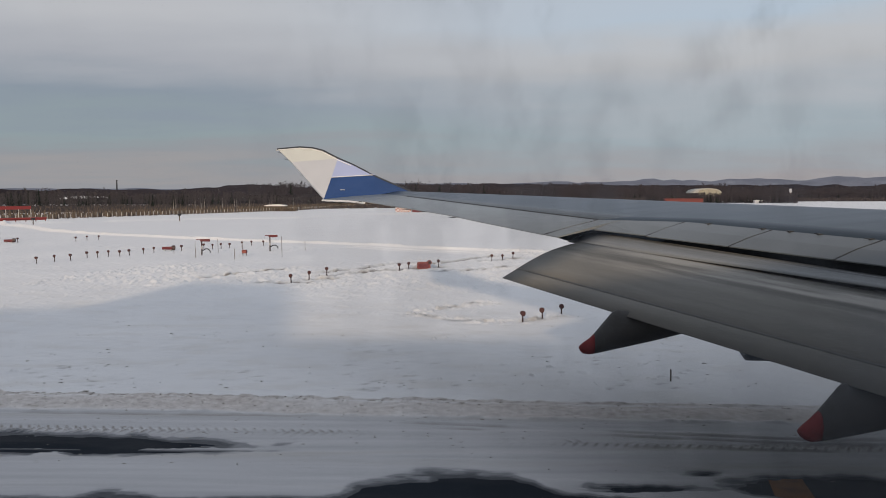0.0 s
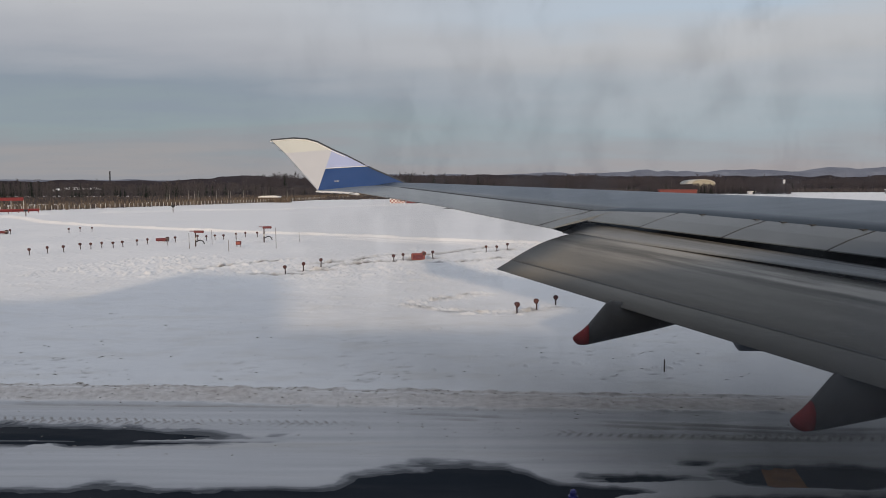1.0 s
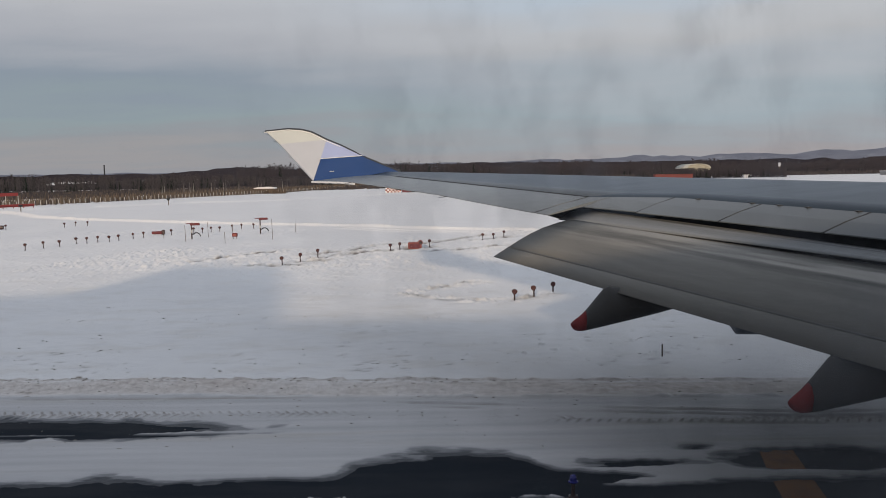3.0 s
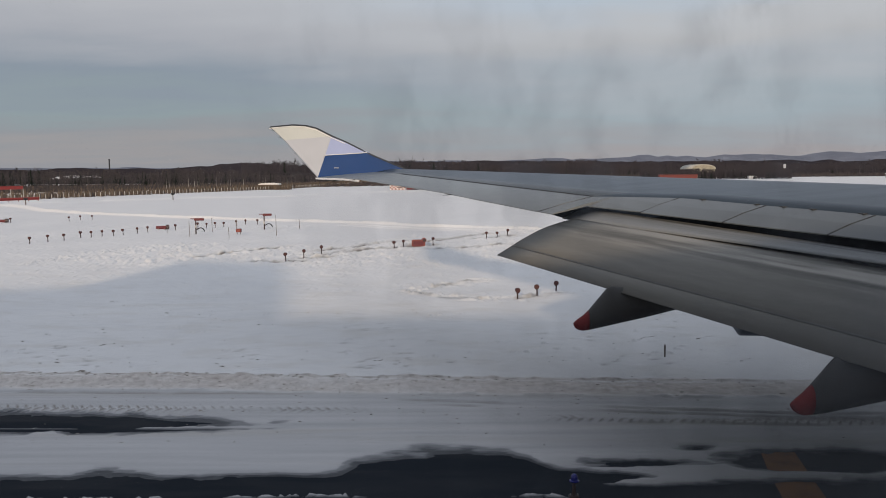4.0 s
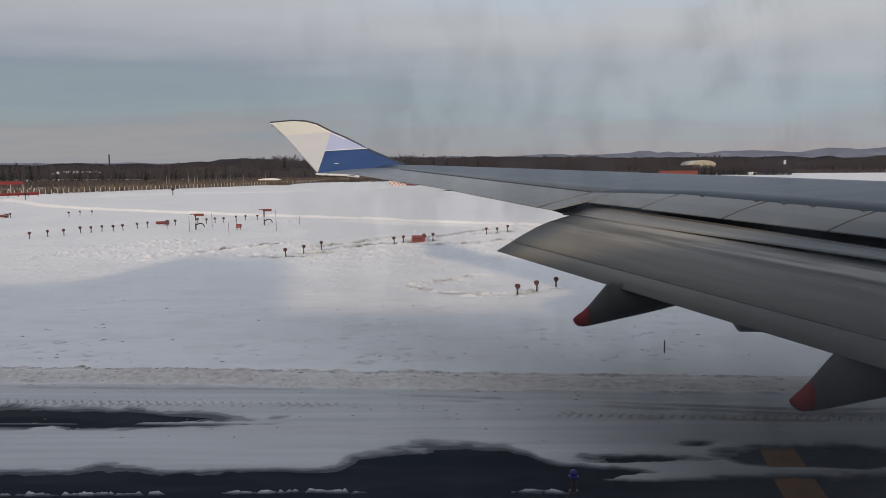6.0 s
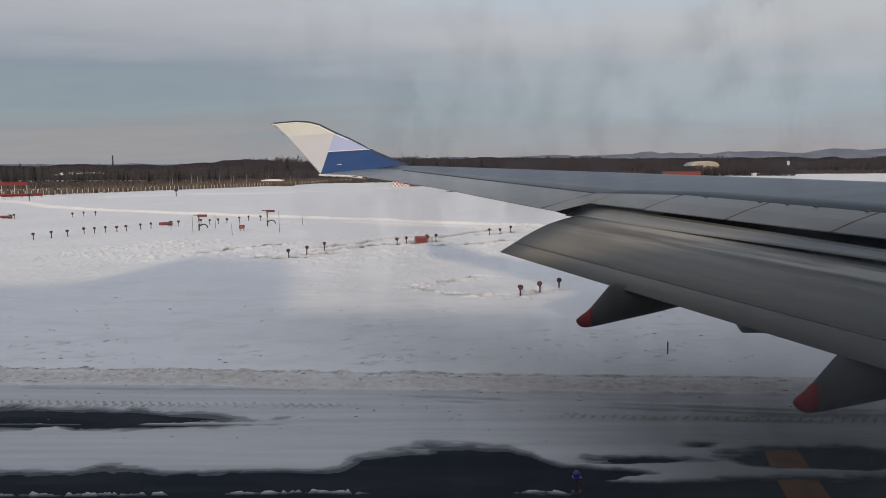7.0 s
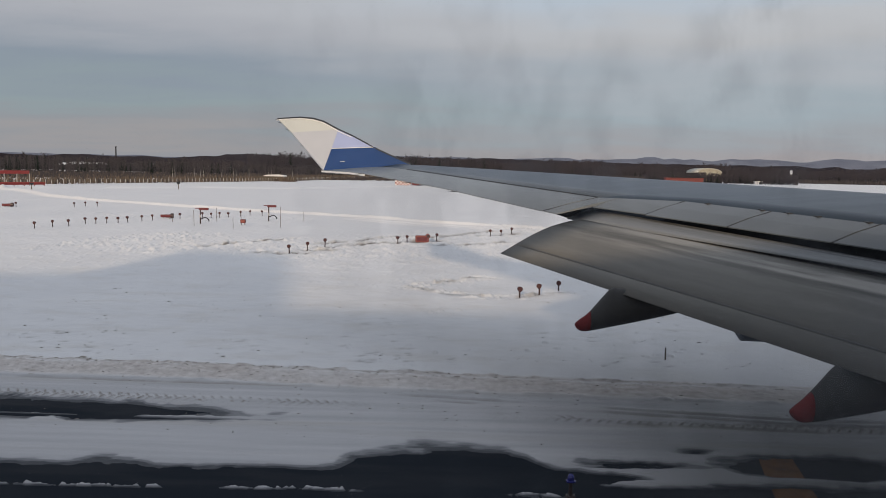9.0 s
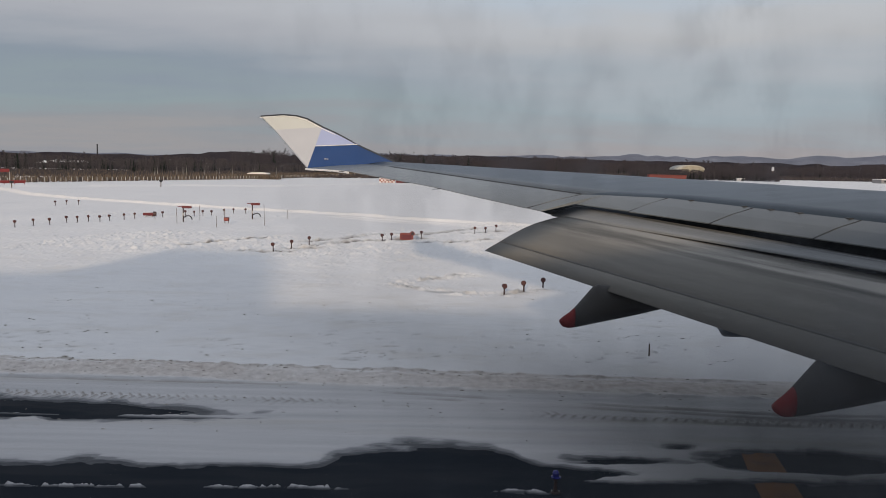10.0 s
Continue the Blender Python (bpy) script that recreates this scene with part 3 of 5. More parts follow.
    # churned ring round the near lights
    ring_d = along(x + 0.4 * N1(x * 0.9, y * 0.9, 3), y + 0.5 * N4(x * 0.9, y * 0.9 + 7, 4), RING)
    churn = np.exp(-(ring_d / 0.75) ** 2) * smooth(N1(x * 0.5 + 3, y * 0.5, 3), -0.3, -0.1)
    h = h + churn * (0.48 * np.maximum(-0.10, N2(x * 3.0 + 9, y * 3.0, 4)))
    # cleared perimeter track with its banks
    far = along(x, y, TRACK)
    bank = 0.20 + 0.10 * (1 - smooth(x, -62, -40))
    h = h + 1.8 * bank * np.exp(-(far / 0.42) ** 2) * (0.85 + 0.7 * N3(x * 0.5, y * 0.5, 3))
    rut = along(x, y, RUT)
    h = h - 0.10 * np.exp(-(rut / 0.5) ** 2) + 0.16 * np.exp(-((rut - 1.0) / 0.4) ** 2) * (0.7 + N2(x * 0.6, y * 0.6, 3))
    # the bank's shaded side, painted dark through this mask
    soil_or_shade = 0.75 * np.exp(-(rut / 0.28) ** 2) * smooth(N1(x * 0.3, y * 0.3 + 8, 4), -0.12, 0.06)
    # narrow trodden trenches, trodden through to the soil in places
    for k, trail in enumerate(PATHS):
        t = along(x + 0.5 * N1(x * 0.7, y * 0.7, 3), y + 0.5 * N4(x * 0.7, y * 0.7 + 7, 4), trail)
        broken = smooth(N1(x * 0.35 + 31, y * 0.30, 4), -0.34, -0.12)
        h = h + broken * 0.10 * np.exp(-((t - 0.6) / 0.28) ** 2) * (0.6 + 1.6 * np.maximum(0, coarse)) - broken * 0.07 * np.exp(-(t / 0.35) ** 2)
        soil_or_shade = np.maximum(soil_or_shade, np.exp(-(t / (0.42 if k else 0.30)) ** 2) * broken * smooth(N2(x * 0.55 + 5, y * 0.4, 4), -0.40, -0.16))
    soil_or_shade = np.maximum(soil_or_shade, 0.6 * np.exp(-(ring_d / 0.34) ** 2) * smooth(N2(x * 0.8 + 2, y * 0.8, 4), -0.06, 0.10))
    return h, packed, grit, soil_or_shade, dark_mark


def snow_height(x, y):
    return layers(x, y)[0]


def build_ground():
    inner = np.linspace(-0.60, 0.60, 860)
    outer = 0.60 * np.geomspace(1.02, 80, 26)
    cols = np.concatenate([-outer[::-1], inner, outer])
    rows = np.concatenate([np.linspace(-300, 6, 24), np.linspace(7, 11.3, 12), np.geomspace(11.5, 120, 820), np.geomspace(121, 240, 130), np.geomspace(243, 700, 60), np.geomspace(720, 4600, 30)])
    s, y = np.meshgrid(cols, rows)
    x = s * (np.maximum(y, 10.5) + 1.5)
    z, *masks = layers(x, y)
    z = np.where(y < 11.4, 0.03, z)
    far_z = 0.05 + 0.05 * N2(x * 0.2, y * 0.25, 3) * (1 - smooth(y, 500, 800))
    for low_bank in ([(-95, 132), (-77.2, 140.7), (-74.9, 145.8), (-71.6, 151.2)], [(-66, 158), (-52.9, 173), (-34.5, 181.5), (-21.7, 214), (-7.8, 223), (14, 240)]):
        far_z = far_z + 0.48 * np.exp(-(along(x, y, low_bank) / 1.2) ** 2) * (0.8 + N3(x * 0.2, y * 0.2, 3))
    far_z = far_z + 0.45 * np.exp(-(along(x, y, TRACK) / 0.55) ** 2)
    blend = smooth(y, 104, 122)
    z = z * (1 - blend) + far_z * blend
    co = np.stack([x, y, z], -1).reshape(-1, 3)
    nr, nc = s.shape
    i = np.arange(nr * nc).reshape(nr, nc)
    quads = np.stack([i[:-1, :-1], i[:-1, 1:], i[1:, 1:], i[1:, :-1]], -1).reshape(-1, 4)
    me = bpy.data.meshes.new("ground")
    me.vertices.add(len(co))
    me.vertices.foreach_set("co", co.ravel())
    me.loops.add(quads.size)
    me.loops.foreach_set("vertex_index", quads.ravel())
    me.polygons.add(len(quads))
    me.polygons.foreach_set("loop_start", np.arange(0, quads.size, 4))
    me.polygons.foreach_set("use_smooth", np.ones(len(quads), bool))
    for name, values in zip(("packed", "grit", "soil_or_shade", "dark_mark"), masks):
        me.attributes.new(name, "FLOAT", "POINT").data.foreach_set("value", np.clip(values, 0, 1).astype(np.float32).ravel())
    me.update()
    me.validate()
    me.materials.append(M_SNOW)
    return tagged(new("ground", me), "snow-covered airfield with a ploughed windrow and driven tracks", "snow", kind="structure")


build_ground()
bm = bmesh.new()
box(bm, -160, 160, -60, 19.6, -0.3, 0.0)
tagged(new("pavement", mesh_of("pavement", bm, M_ASPHALT)), "dark wet asphalt taxiway under patchy snow", "taxiway", kind="structure")
# ---------------------------------------------------------------- airliner
AX, AZ, AR = -3.0, 5.45, 3.25  # fuselage axis (y, z) and radius
airliner = thing("airliner", (0, AX, 0), "grey-winged airliner with a blue and cream winglet on a snowy taxiway", "airplane")


def at_span(table, y):
    """(x, z) at the span station y, from rows (y, x, z)."""
    ys = [r[0] for r in table]
    return float(np.interp(y, ys, [r[1] for r in table])), float(np.interp(y, ys, [r[2] for r in table]))


CREST = [(0, 23.4, 4.40), (18, 7.47, 5.06), (27.0, -0.48, 5.385), (28.9, -1.95, 5.425)]
LEAD = [(0, 25.6, 3.75), (18, 9.0, 4.64), (28.9, -1.6, 5.34)]
LEAD_LOW = [(0, 25.0, 3.2), (18, 8.6, 4.35), (28.9, -1.9, 5.26)]
BELLY = [(0, 19.0, 2.6), (18, 5.5, 4.12), (28.9, -3.2, 5.19)]
AFT_LOW = [(0, 15.0, 3.2), (18, 3.9, 4.26), (28.9, -4.0, 5.16)]
HINGE = [(17.0, 4.83, 4.74), (18.4, 3.28, 4.74), (27.5, -1.59, 5.25), (28.9, -2.36, 5.33)]
TRAIL = [(17.6, 2.42, 4.37), (18.4, 2.05, 4.41), (20.5, 0.725, 4.62), (22.0, -0.222, 4.778), (25.0, -2.115, 4.997), (26.0, -2.747, 5.08), (27.2, -3.504, 5.12), (29.0, -4.64, 5.14)]
BAND = [(0, 15.2, 3.89), (13.4, 7.02, 4.56), (17.0, 4.83, 4.74), (18.4, 4.0, 4.81)]
SPOIL = [(0, 14.0, 3.57), (12.2, 6.65, 4.22), (18.0, 3.15, 4.53)]


def upper(aft, y, fraction):
    """A point of the cambered upper skin between an aft line and the crest."""
    (x0, z0), (x1, z1) = at_span(aft, y), at_span(CREST, y)
    return x0 + (x1 - x0) * fraction, z0 + (z1 - z0) * (fraction + 0.22 * fraction * (1 - fraction))


def wing_section(aft, y, low_drop=0.0):
    pts = [upper(aft, y, f) for f in (0, 0.22, 0.4, 0.6, 0.8, 0.92, 1.0)]
    (cx, cz), (lx, lz) = at_span(CREST, y), at_span(LEAD, y)
    pts += [(cx + (lx - cx) * 0.6, cz - (cz - lz) * 0.28), (cx + (lx - cx) * 0.9, cz - (cz - lz) * 0.62), (lx, lz)]
    pts += [at_span(LEAD_LOW, y), at_span(BELLY, y)]
    ax, az2 = at_span(aft, y)
    bx, bz = at_span(AFT_LOW, y)
    pts.append((max(ax + 0.02, bx), min(bz, az2 - 0.03)))
    return [(x, y, z) for x, z in pts]


bm = bmesh.new()
inner_stations, outer_stations = (0.2, 3, 6, 9, 12, 15, 17.0), (18.4, 20, 22, 24, 26, 27.5, 28.9)
loft(bm, [wing_section(BAND, y) for y in inner_stations] + [wing_section(HINGE, y) for y in outer_stations])
bm.faces.ensure_lookup_table()
for k in range(len(inner_stations), len(inner_stations) + len(outer_stations) - 1):
    bm.faces[k * 13].material_index = 1  # the skin just ahead of the aileron's hinge is painted the lighter grey
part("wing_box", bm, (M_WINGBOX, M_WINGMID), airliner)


def slab(bm, rows, thick):
    """A tapered plate: rows of (front, back) points; thick at the front, thin at the back."""
    sections = []
    for (fx, fy, fz), (bx, by, bz) in rows:
        mid = ((fx + bx) / 2, (fy + by) / 2, (fz + bz) / 2 + 0.018)
        sections.append([(fx, fy, fz), mid, (bx, by, bz), (bx, by, bz - 0.02), (fx, fy, fz - thick)])
    loft(bm, sections, smooth=False)


def strip(aft, front, ya, yb, skew=0.0, gap=0.02, thick=0.12, steps=5, lift=0.0):
    bm = bmesh.new()
    rows = []
    for y in np.linspace(ya, yb, steps):
        y = float(y)
        fx, fz = at_span(front, min(y + skew, front[-1][0]))
        bx, bz = at_span(aft, y)
        rows.append(((fx - gap, y + skew, fz + lift), (bx, y, bz + lift)))
    slab(bm, rows, thick)
    return bm


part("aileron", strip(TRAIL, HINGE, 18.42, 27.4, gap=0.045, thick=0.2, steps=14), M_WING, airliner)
bm = bmesh.new()
slab(bm, [((3.27, 18.37, 4.74), (2.07, 18.37, 4.41)), ((3.68, 18.0, 4.745), (2.32, 18.0, 4.375))], 0.06)
part("fixed_panel", bm, M_WING, airliner)
bm = bmesh.new()
slab(bm, [((3.70, 17.98, 4.745), (3.10, 17.98, 4.545)), ((4.80, 17.0, 4.742), (3.96, 16.72, 4.475))], 0.10)
part("fixed_panel", bm, M_WING, airliner)
part("wing_tip_panel", strip(TRAIL, HINGE, 27.44, 28.98, gap=0.01, thick=0.06, steps=3), M_WING, airliner)
# the wing tip's sunlit underside edge, drawn as a white strip
bm = bmesh.new()
for p, q in zip((28.97, 28.4, 27.8, 27.2), (28.4, 27.8, 27.2, 26.1)):
    (px, pz), (qx, qz) = at_span(TRAIL, p), at_span(TRAIL, q)
    rod(bm, (px - 0.02, p, pz - 0.035), (qx - 0.02, q, qz - 0.045), 0.03, 0.035, 8)
part("tip_lit_edge", bm, M_ROOFSNOW, airliner, "white strip standing in for the wing tip's lit edge")
for ya, yb in ((14.92, 16.68), (13.12, 14.88), (11.3, 13.08), (9.2, 11.26), (6.8, 9.16), (4.4, 6.76)):
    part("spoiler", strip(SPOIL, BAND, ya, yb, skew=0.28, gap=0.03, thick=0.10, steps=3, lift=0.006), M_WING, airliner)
# hinge fittings along the spoilers' front edge
for y in (16.5, 15.4, 14.9, 14.4, 13.6, 12.6, 10.8):
    x, z = at_span(BAND, y)
    bm = bmesh.new()
    box(bm, x - 0.03, x + 0.05, y - 0.09, y + 0.09, z - 0.02, z + 0.018)
    part("hinge_fitting", bm, M_SEAL, airliner)
# rear spar behind the flaps' cove, painted near-black for the gap's shade
bm = bmesh.new()
loft(bm, [[(at_span(BAND, y)[0] - 0.06, y, at_span(BAND, y)[1] - 0.14), (at_span(BAND, y)[0] - 0.10, y, at_span(BAND, y)[1] - 0.14),
           (at_span(BAND, y)[0] - 0.25, y, at_span(BAND, y)[1] - 0.95), (at_span(BAND, y)[0] - 0.2, y, at_span(BAND, y)[1] - 0.95)] for y in (0.3, 8, 17.5)])
part("rear_spar", bm, M_DARK, airliner, "rear spar painted near-black for the flap cove's shade")


def flap_body(front, back, curve, f0, f1, thick, y_list):
    """A flap between two chord fractions; curve gives (x fraction, drop fraction)."""
    bm = bmesh.new()
    layer = bm.verts.layers.float.new("chord")
    fr = [c for c in curve if f0 < c[0] < f1]
    grid = [f0] + [c[0] for c in fr] + [f1]
    sections = []
    for y in y_list:
        (nx, nz), (tx, tz) = at_span(front, y), at_span(back, y)
        top = [(nx + (tx - nx) * f, y, nz + (tz - nz) * float(np.interp(f, [c[0] for c in curve], [c[1] for c in curve]))) for f in grid]
        low = [(p[0] + 0.02, y, p[2] - thick * (1 - f) ** 0.8 - 0.012) for p, f in zip(top, grid)]
        sections.append(top + low[::-1])
    rows = loft(bm, sections)
    for r in rows:
        for v, f in zip(r, grid + grid[::-1]):
            v[layer] = f
    return bm


FORE_F = [(0, 13.75, 3.32), (12, 7.05, 4.03), (18.5, 3.3, 4.49)]
FORE_T = [(0, 12.7, 3.38), (11.6, 6.34, 3.95), (18.5, 2.55, 4.25)]
FLAP_F = [(0, 13.5, 3.10), (11.7, 6.62, 3.825), (18, 2.98, 4.215)]
FLAP_T = [(0, 10.1, 2.15), (9.6, 5.32, 2.86), (18, 1.08, 3.47)]
SPAN = [0.4, 3, 6, 9.6, 11, 12.5, 14, 15.5, 17, 17.98]
part("fore_flap", flap_body(FORE_F, FORE_T, [(0, 0.42), (0.05, 0.2), (0.14, 0.06), (0.35, 0.10), (0.55, 0.28), (0.8, 0.66), (1, 1)], 0, 1, 0.13, SPAN[:-1] + [17.6, 18.42]), M_FOREFLAP_LIT, airliner)
FLAP_CURVE = [(0, 0), (0.06, -0.06), (0.14, -0.05), (0.25, 0.02), (0.42, 0.16), (0.55, 0.31), (0.7, 0.52), (0.84, 0.745), (1, 1)]
part("flap", flap_body(FLAP_F, FLAP_T, FLAP_CURVE, 0, 0.806, 0.30, SPAN), M_FLAP, airliner)
part("aft_flap", flap_body(FLAP_F, FLAP_T, FLAP_CURVE, 0.823, 1, 0.26, SPAN), M_FLAP, airliner)

# dark plate added to fill the opening at the flap's outboard end
bm = bmesh.new()
loft(bm, [[(2.11, y, 4.405), (3.08, y, 4.12), (3.6, y, 4.18), (3.5, y, 4.52), (2.6, y, 4.46)] for y in (18.56, 18.60)], smooth=False)
part("end_filler", bm, M_SEAL, airliner, "dark filler plate at the flap's outboard end")
bm = bmesh.new()
for ya, yb in zip(SPAN, SPAN[1:]):
    ends = []
    for y in (ya, yb):
        (nx, nz), (tx, tz) = at_span(FLAP_F, y), at_span(FLAP_T, y)
        drop = float(np.interp(0.822, [c[0] for c in FLAP_CURVE], [c[1] for c in FLAP_CURVE]))
        ends.append((nx + (tx - nx) * 0.822, y, nz + (tz - nz) * drop + 0.004))
    rod(bm, *ends, 0.011, 0.011, 6)
part("rub_strip", bm, M_HINGE, airliner, "thin bare-metal strip along the aft flap")


def fairing(y, tip_x, tip_z, top, low, half_width, length, red):
    """A canoe-shaped flap track fairing. top, low: heights over the tip at distances ahead of it."""
    xs = sorted(set([0.0, 0.03, 0.08, 0.16, red, 0.42, 0.52, 0.57, 0.63, 0.67, 0.73, 1.0, 1.4, 1.9, 2.4, length]))

    def ring(d, grow=0.0):
        zt, zb = float(np.interp(d, [p[0] for p in top], [p[1] for p in top])), float(np.interp(d, [p[0] for p in low], [p[1] for p in low]))
        w = half_width * min(1.0, (d / 1.3) ** 0.55 + 0.08)
        zc, zr = (zt + zb) / 2, (zt - zb) / 2 + grow
        return [(tip_x + d, y + (w + grow) * math.cos(a), tip_z + zc + zr * math.sin(a)) for a in (k * math.tau / 18 for k in range(18))]
    bm = bmesh.new()
    loft(bm, [ring(d) for d in xs if d >= red])
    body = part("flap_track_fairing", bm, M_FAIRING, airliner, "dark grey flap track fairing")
    bm = bmesh.new()
    loft(bm, [ring(d, 0.002) for d in xs if d <= red])
    part("tip_cap", bm, M_RED, body, "red-painted fairing tip")


fairing(14.3, 2.23, 2.61, [(0, 0.02), (0.06, 0.08), (0.2, 0.17), (0.57, 0.62), (0.67, 0.68), (0.73, 0.66), (1.0, 0.66), (1.9, 0.85), (3.4, 1.0)],
        [(0, -0.02), (0.04, -0.09), (0.12, -0.125), (0.3, -0.105), (1.74, 0.23), (3.4, 0.75)], 0.28, 3.4, 0.26)
fairing(10.3, 4.41, 2.29, [(0, 0.02), (0.06, 0.08), (0.20, 0.19), (0.52, 0.58), (0.57, 0.635), (0.67, 0.63), (1.4, 0.82), (3.4, 1.0)],
        [(0, -0.02), (0.04, -0.08), (0.13, -0.135), (0.35, -0.12), (1.3, 0.08), (3.4, 0.6)], 0.29, 3.4, 0.26)
# outboard engine, mostly hidden below the wing
bm = bmesh.new()
loft(bm, [[(x, 18.0 + r * math.cos(a), zc + r * math.sin(a)) for a in (k * math.tau / 24 for k in range(24))]
          for x, r, zc in ((6.42, 0.30, 2.05), (6.5, 0.42, 2.06), (7.2, 0.62, 2.25), (8.2, 0.95, 2.55), (9.5, 1.12, 2.75), (11.6, 1.16, 2.8), (12.3, 1.05, 2.8))])
part("engine_nacelle", bm, M_NACELLE, airliner, "dark blue-grey engine nacelle under the wing")
bm = bmesh.new()
loft(bm, [[(7.6, 17.9, 3.1), (7.6, 18.1, 3.1), (6.2, 18.05, 4.4), (6.2, 17.95, 4.4)], [(11.0, 17.8, 3.8), (11.0, 18.2, 3.8), (8.6, 18.1, 4.5), (8.6, 17.9, 4.5)]], smooth=False)
part("engine_pylon", bm, M_NACELLE, airliner)
# inboard engine, out of view, added to darken the ground under the wing
bm = bmesh.new()
loft(bm, [[(x, 8.4 + r * math.cos(a), zc + r * math.sin(a)) for a in (k * math.tau / 24 for k in range(24))]
          for x, r, zc in ((16.4, 0.30, 1.75), (17.2, 0.62, 1.8), (18.2, 0.98, 1.85), (19.5, 1.18, 1.9), (21.8, 1.22, 1.9), (22.6, 1.1, 1.9))])
part("engine_nacelle", bm, M_NACELLE, airliner, "dark blue-grey engine nacelle under the wing")
bm = bmesh.new()
loft(bm, [[(17.8, 8.3, 2.4), (17.8, 8.5, 2.4), (15.5, 8.45, 3.6), (15.5, 8.35, 3.6)], [(21.0, 8.2, 3.0), (21.0, 8.6, 3.0), (18.5, 8.5, 3.9), (18.5, 8.3, 3.9)]], smooth=False)
part("engine_pylon", bm, M_NACELLE, airliner)
# dark sealing strips in the control surfaces' gaps
bm = bmesh.new()
ys = [18.42, 21, 24, 27.35]
pts = [(at_span(HINGE, y)[0] - 0.02, y, at_span(HINGE, y)[1] + 0.002) for y in ys]
for p, q in zip(pts, pts[1:]):
    rod(bm, p, q, 0.02, 0.02, 6)
part("hinge_seal", bm, M_SEAL, airliner, "black rubber seal along the aileron hinge")
bm = bmesh.new()
(hx0, hz0), (tx0, tz0) = at_span(HINGE, 18.4), at_span(TRAIL, 18.4)
rod(bm, (hx0, 18.4, hz0), (tx0, 18.4, tz0), 0.016, 0.016, 6)
part("end_seal", bm, M_SEAL, airliner, "black rubber seal at the aileron's end")
for y in (16.70, 14.90, 13.10, 11.28):
    (fx0, fz0), (bx0, bz0) = at_span(BAND, y + 0.28), at_span(SPOIL, y)
    bm = bmesh.new()
    rod(bm, (fx0 - 0.03, y + 0.28, fz0), (bx0, y, bz0 - 0.005), 0.018, 0.018, 6)
    part("spoiler_seal", bm, M_SEAL, airliner, "black seal between two spoilers")

# winglet: a canted blade in four paint fields with a bare leading edge


def true_winglet(p):
    """Trims the drawn winglet to its true height and chord."""
    return (-6.4 + (p[0] + 6.4) * 1.034, p[1], 5.14 + (p[2] - 5.14) * 0.984)


fields = {
    "cream": [(-6.4, 29.92, 6.97), (-5.63, 29.95, 7.04), (-5.17, 29.93, 7.01), (-4.8, 29.89, 6.91), (-4.25, 29.74, 6.62), (-5.87, 29.67, 6.48)],
    "white": [(-5.87, 29.67, 6.48), (-4.25, 29.74, 6.62), (-4.43, 29.39, 5.92), (-4.64, 29.0, 5.14)],
    "lilac": [(-4.25, 29.74, 6.62), (-3.74, 29.63, 6.39), (-2.91, 29.43, 6.01), (-4.43, 29.39, 5.92)],
    "blue": [(-4.43, 29.39, 5.92), (-2.91, 29.43, 6.01), (-2.81, 29.38, 5.9), (-1.69, 29.10, 5.40), (-2.2, 29.0, 5.14), (-3.4, 28.98, 5.08), (-4.64, 29.0, 5.14)],
}
fields = {key: [true_winglet(p) for p in pts] for key, pts in fields.items()}
outline = [(-4.64, 29.0, 5.14), (-5.87, 29.67, 6.48), (-6.4, 29.92, 6.97), (-5.63, 29.95, 7.04), (-5.17, 29.93, 7.01), (-4.8, 29.89, 6.91), (-4.25, 29.74, 6.62),
           (-3.74, 29.63, 6.39), (-2.81, 29.38, 5.9), (-1.69, 29.10, 5.40), (-2.6, 29.04, 5.28), (-3.4, 29.02, 5.22)]
outline = [true_winglet(p) for p in outline]
bm = bmesh.new()
near = [bm.verts.new(Vector(p)) for p in outline]
back = [bm.verts.new(Vector(p) + Vector((0, 0.10, -0.05))) for p in outline]
bm.faces.new(near)
bm.faces.new(back[::-1])
for k in range(len(outline)):
    j = (k + 1) % len(outline)
    bm.faces.new((near[k], back[k], back[j], near[j]))
winglet = part("winglet", bm, M_WHITE, airliner, "canted winglet painted cream, white, lilac and blue")
for name, mat in (("cream", M_CREAM), ("white", M_WHITE), ("lilac", M_LILAC), ("blue", M_BLUE)):
    bm = bmesh.new()
    a = [bm.verts.new(Vector(p) + Vector((0, -0.036, 0.018))) for p in fields[name]]
    b = [bm.verts.new(Vector(p) + Vector((0, 0.004, -0.002))) for p in fields[name]]
    bm.faces.new(a)
    for k in range(len(a)):
        j = (k + 1) % len(a)
        bm.faces.new((a[k], b[k], b[j], a[j]))
    part("paint_field", bm, mat, winglet, name + " painted field of the winglet")
bm = bmesh.new()
edge = [(-6.42, 29.92, 6.98), (-5.63, 29.95, 7.055), (-5.17, 29.93, 7.025), (-4.8, 29.89, 6.925), (-4.25, 29.74, 6.635), (-3.74, 29.63, 6.405), (-2.81, 29.38, 5.915), (-1.67, 29.10, 5.41)]
edge = [true_winglet(p) for p in edge]
for p, q in zip(edge, edge[1:]):
    rod(bm, p, q, 0.046, 0.046, 8)
part("leading_edge", bm, M_EDGE, winglet, "dark bare-metal leading edge")
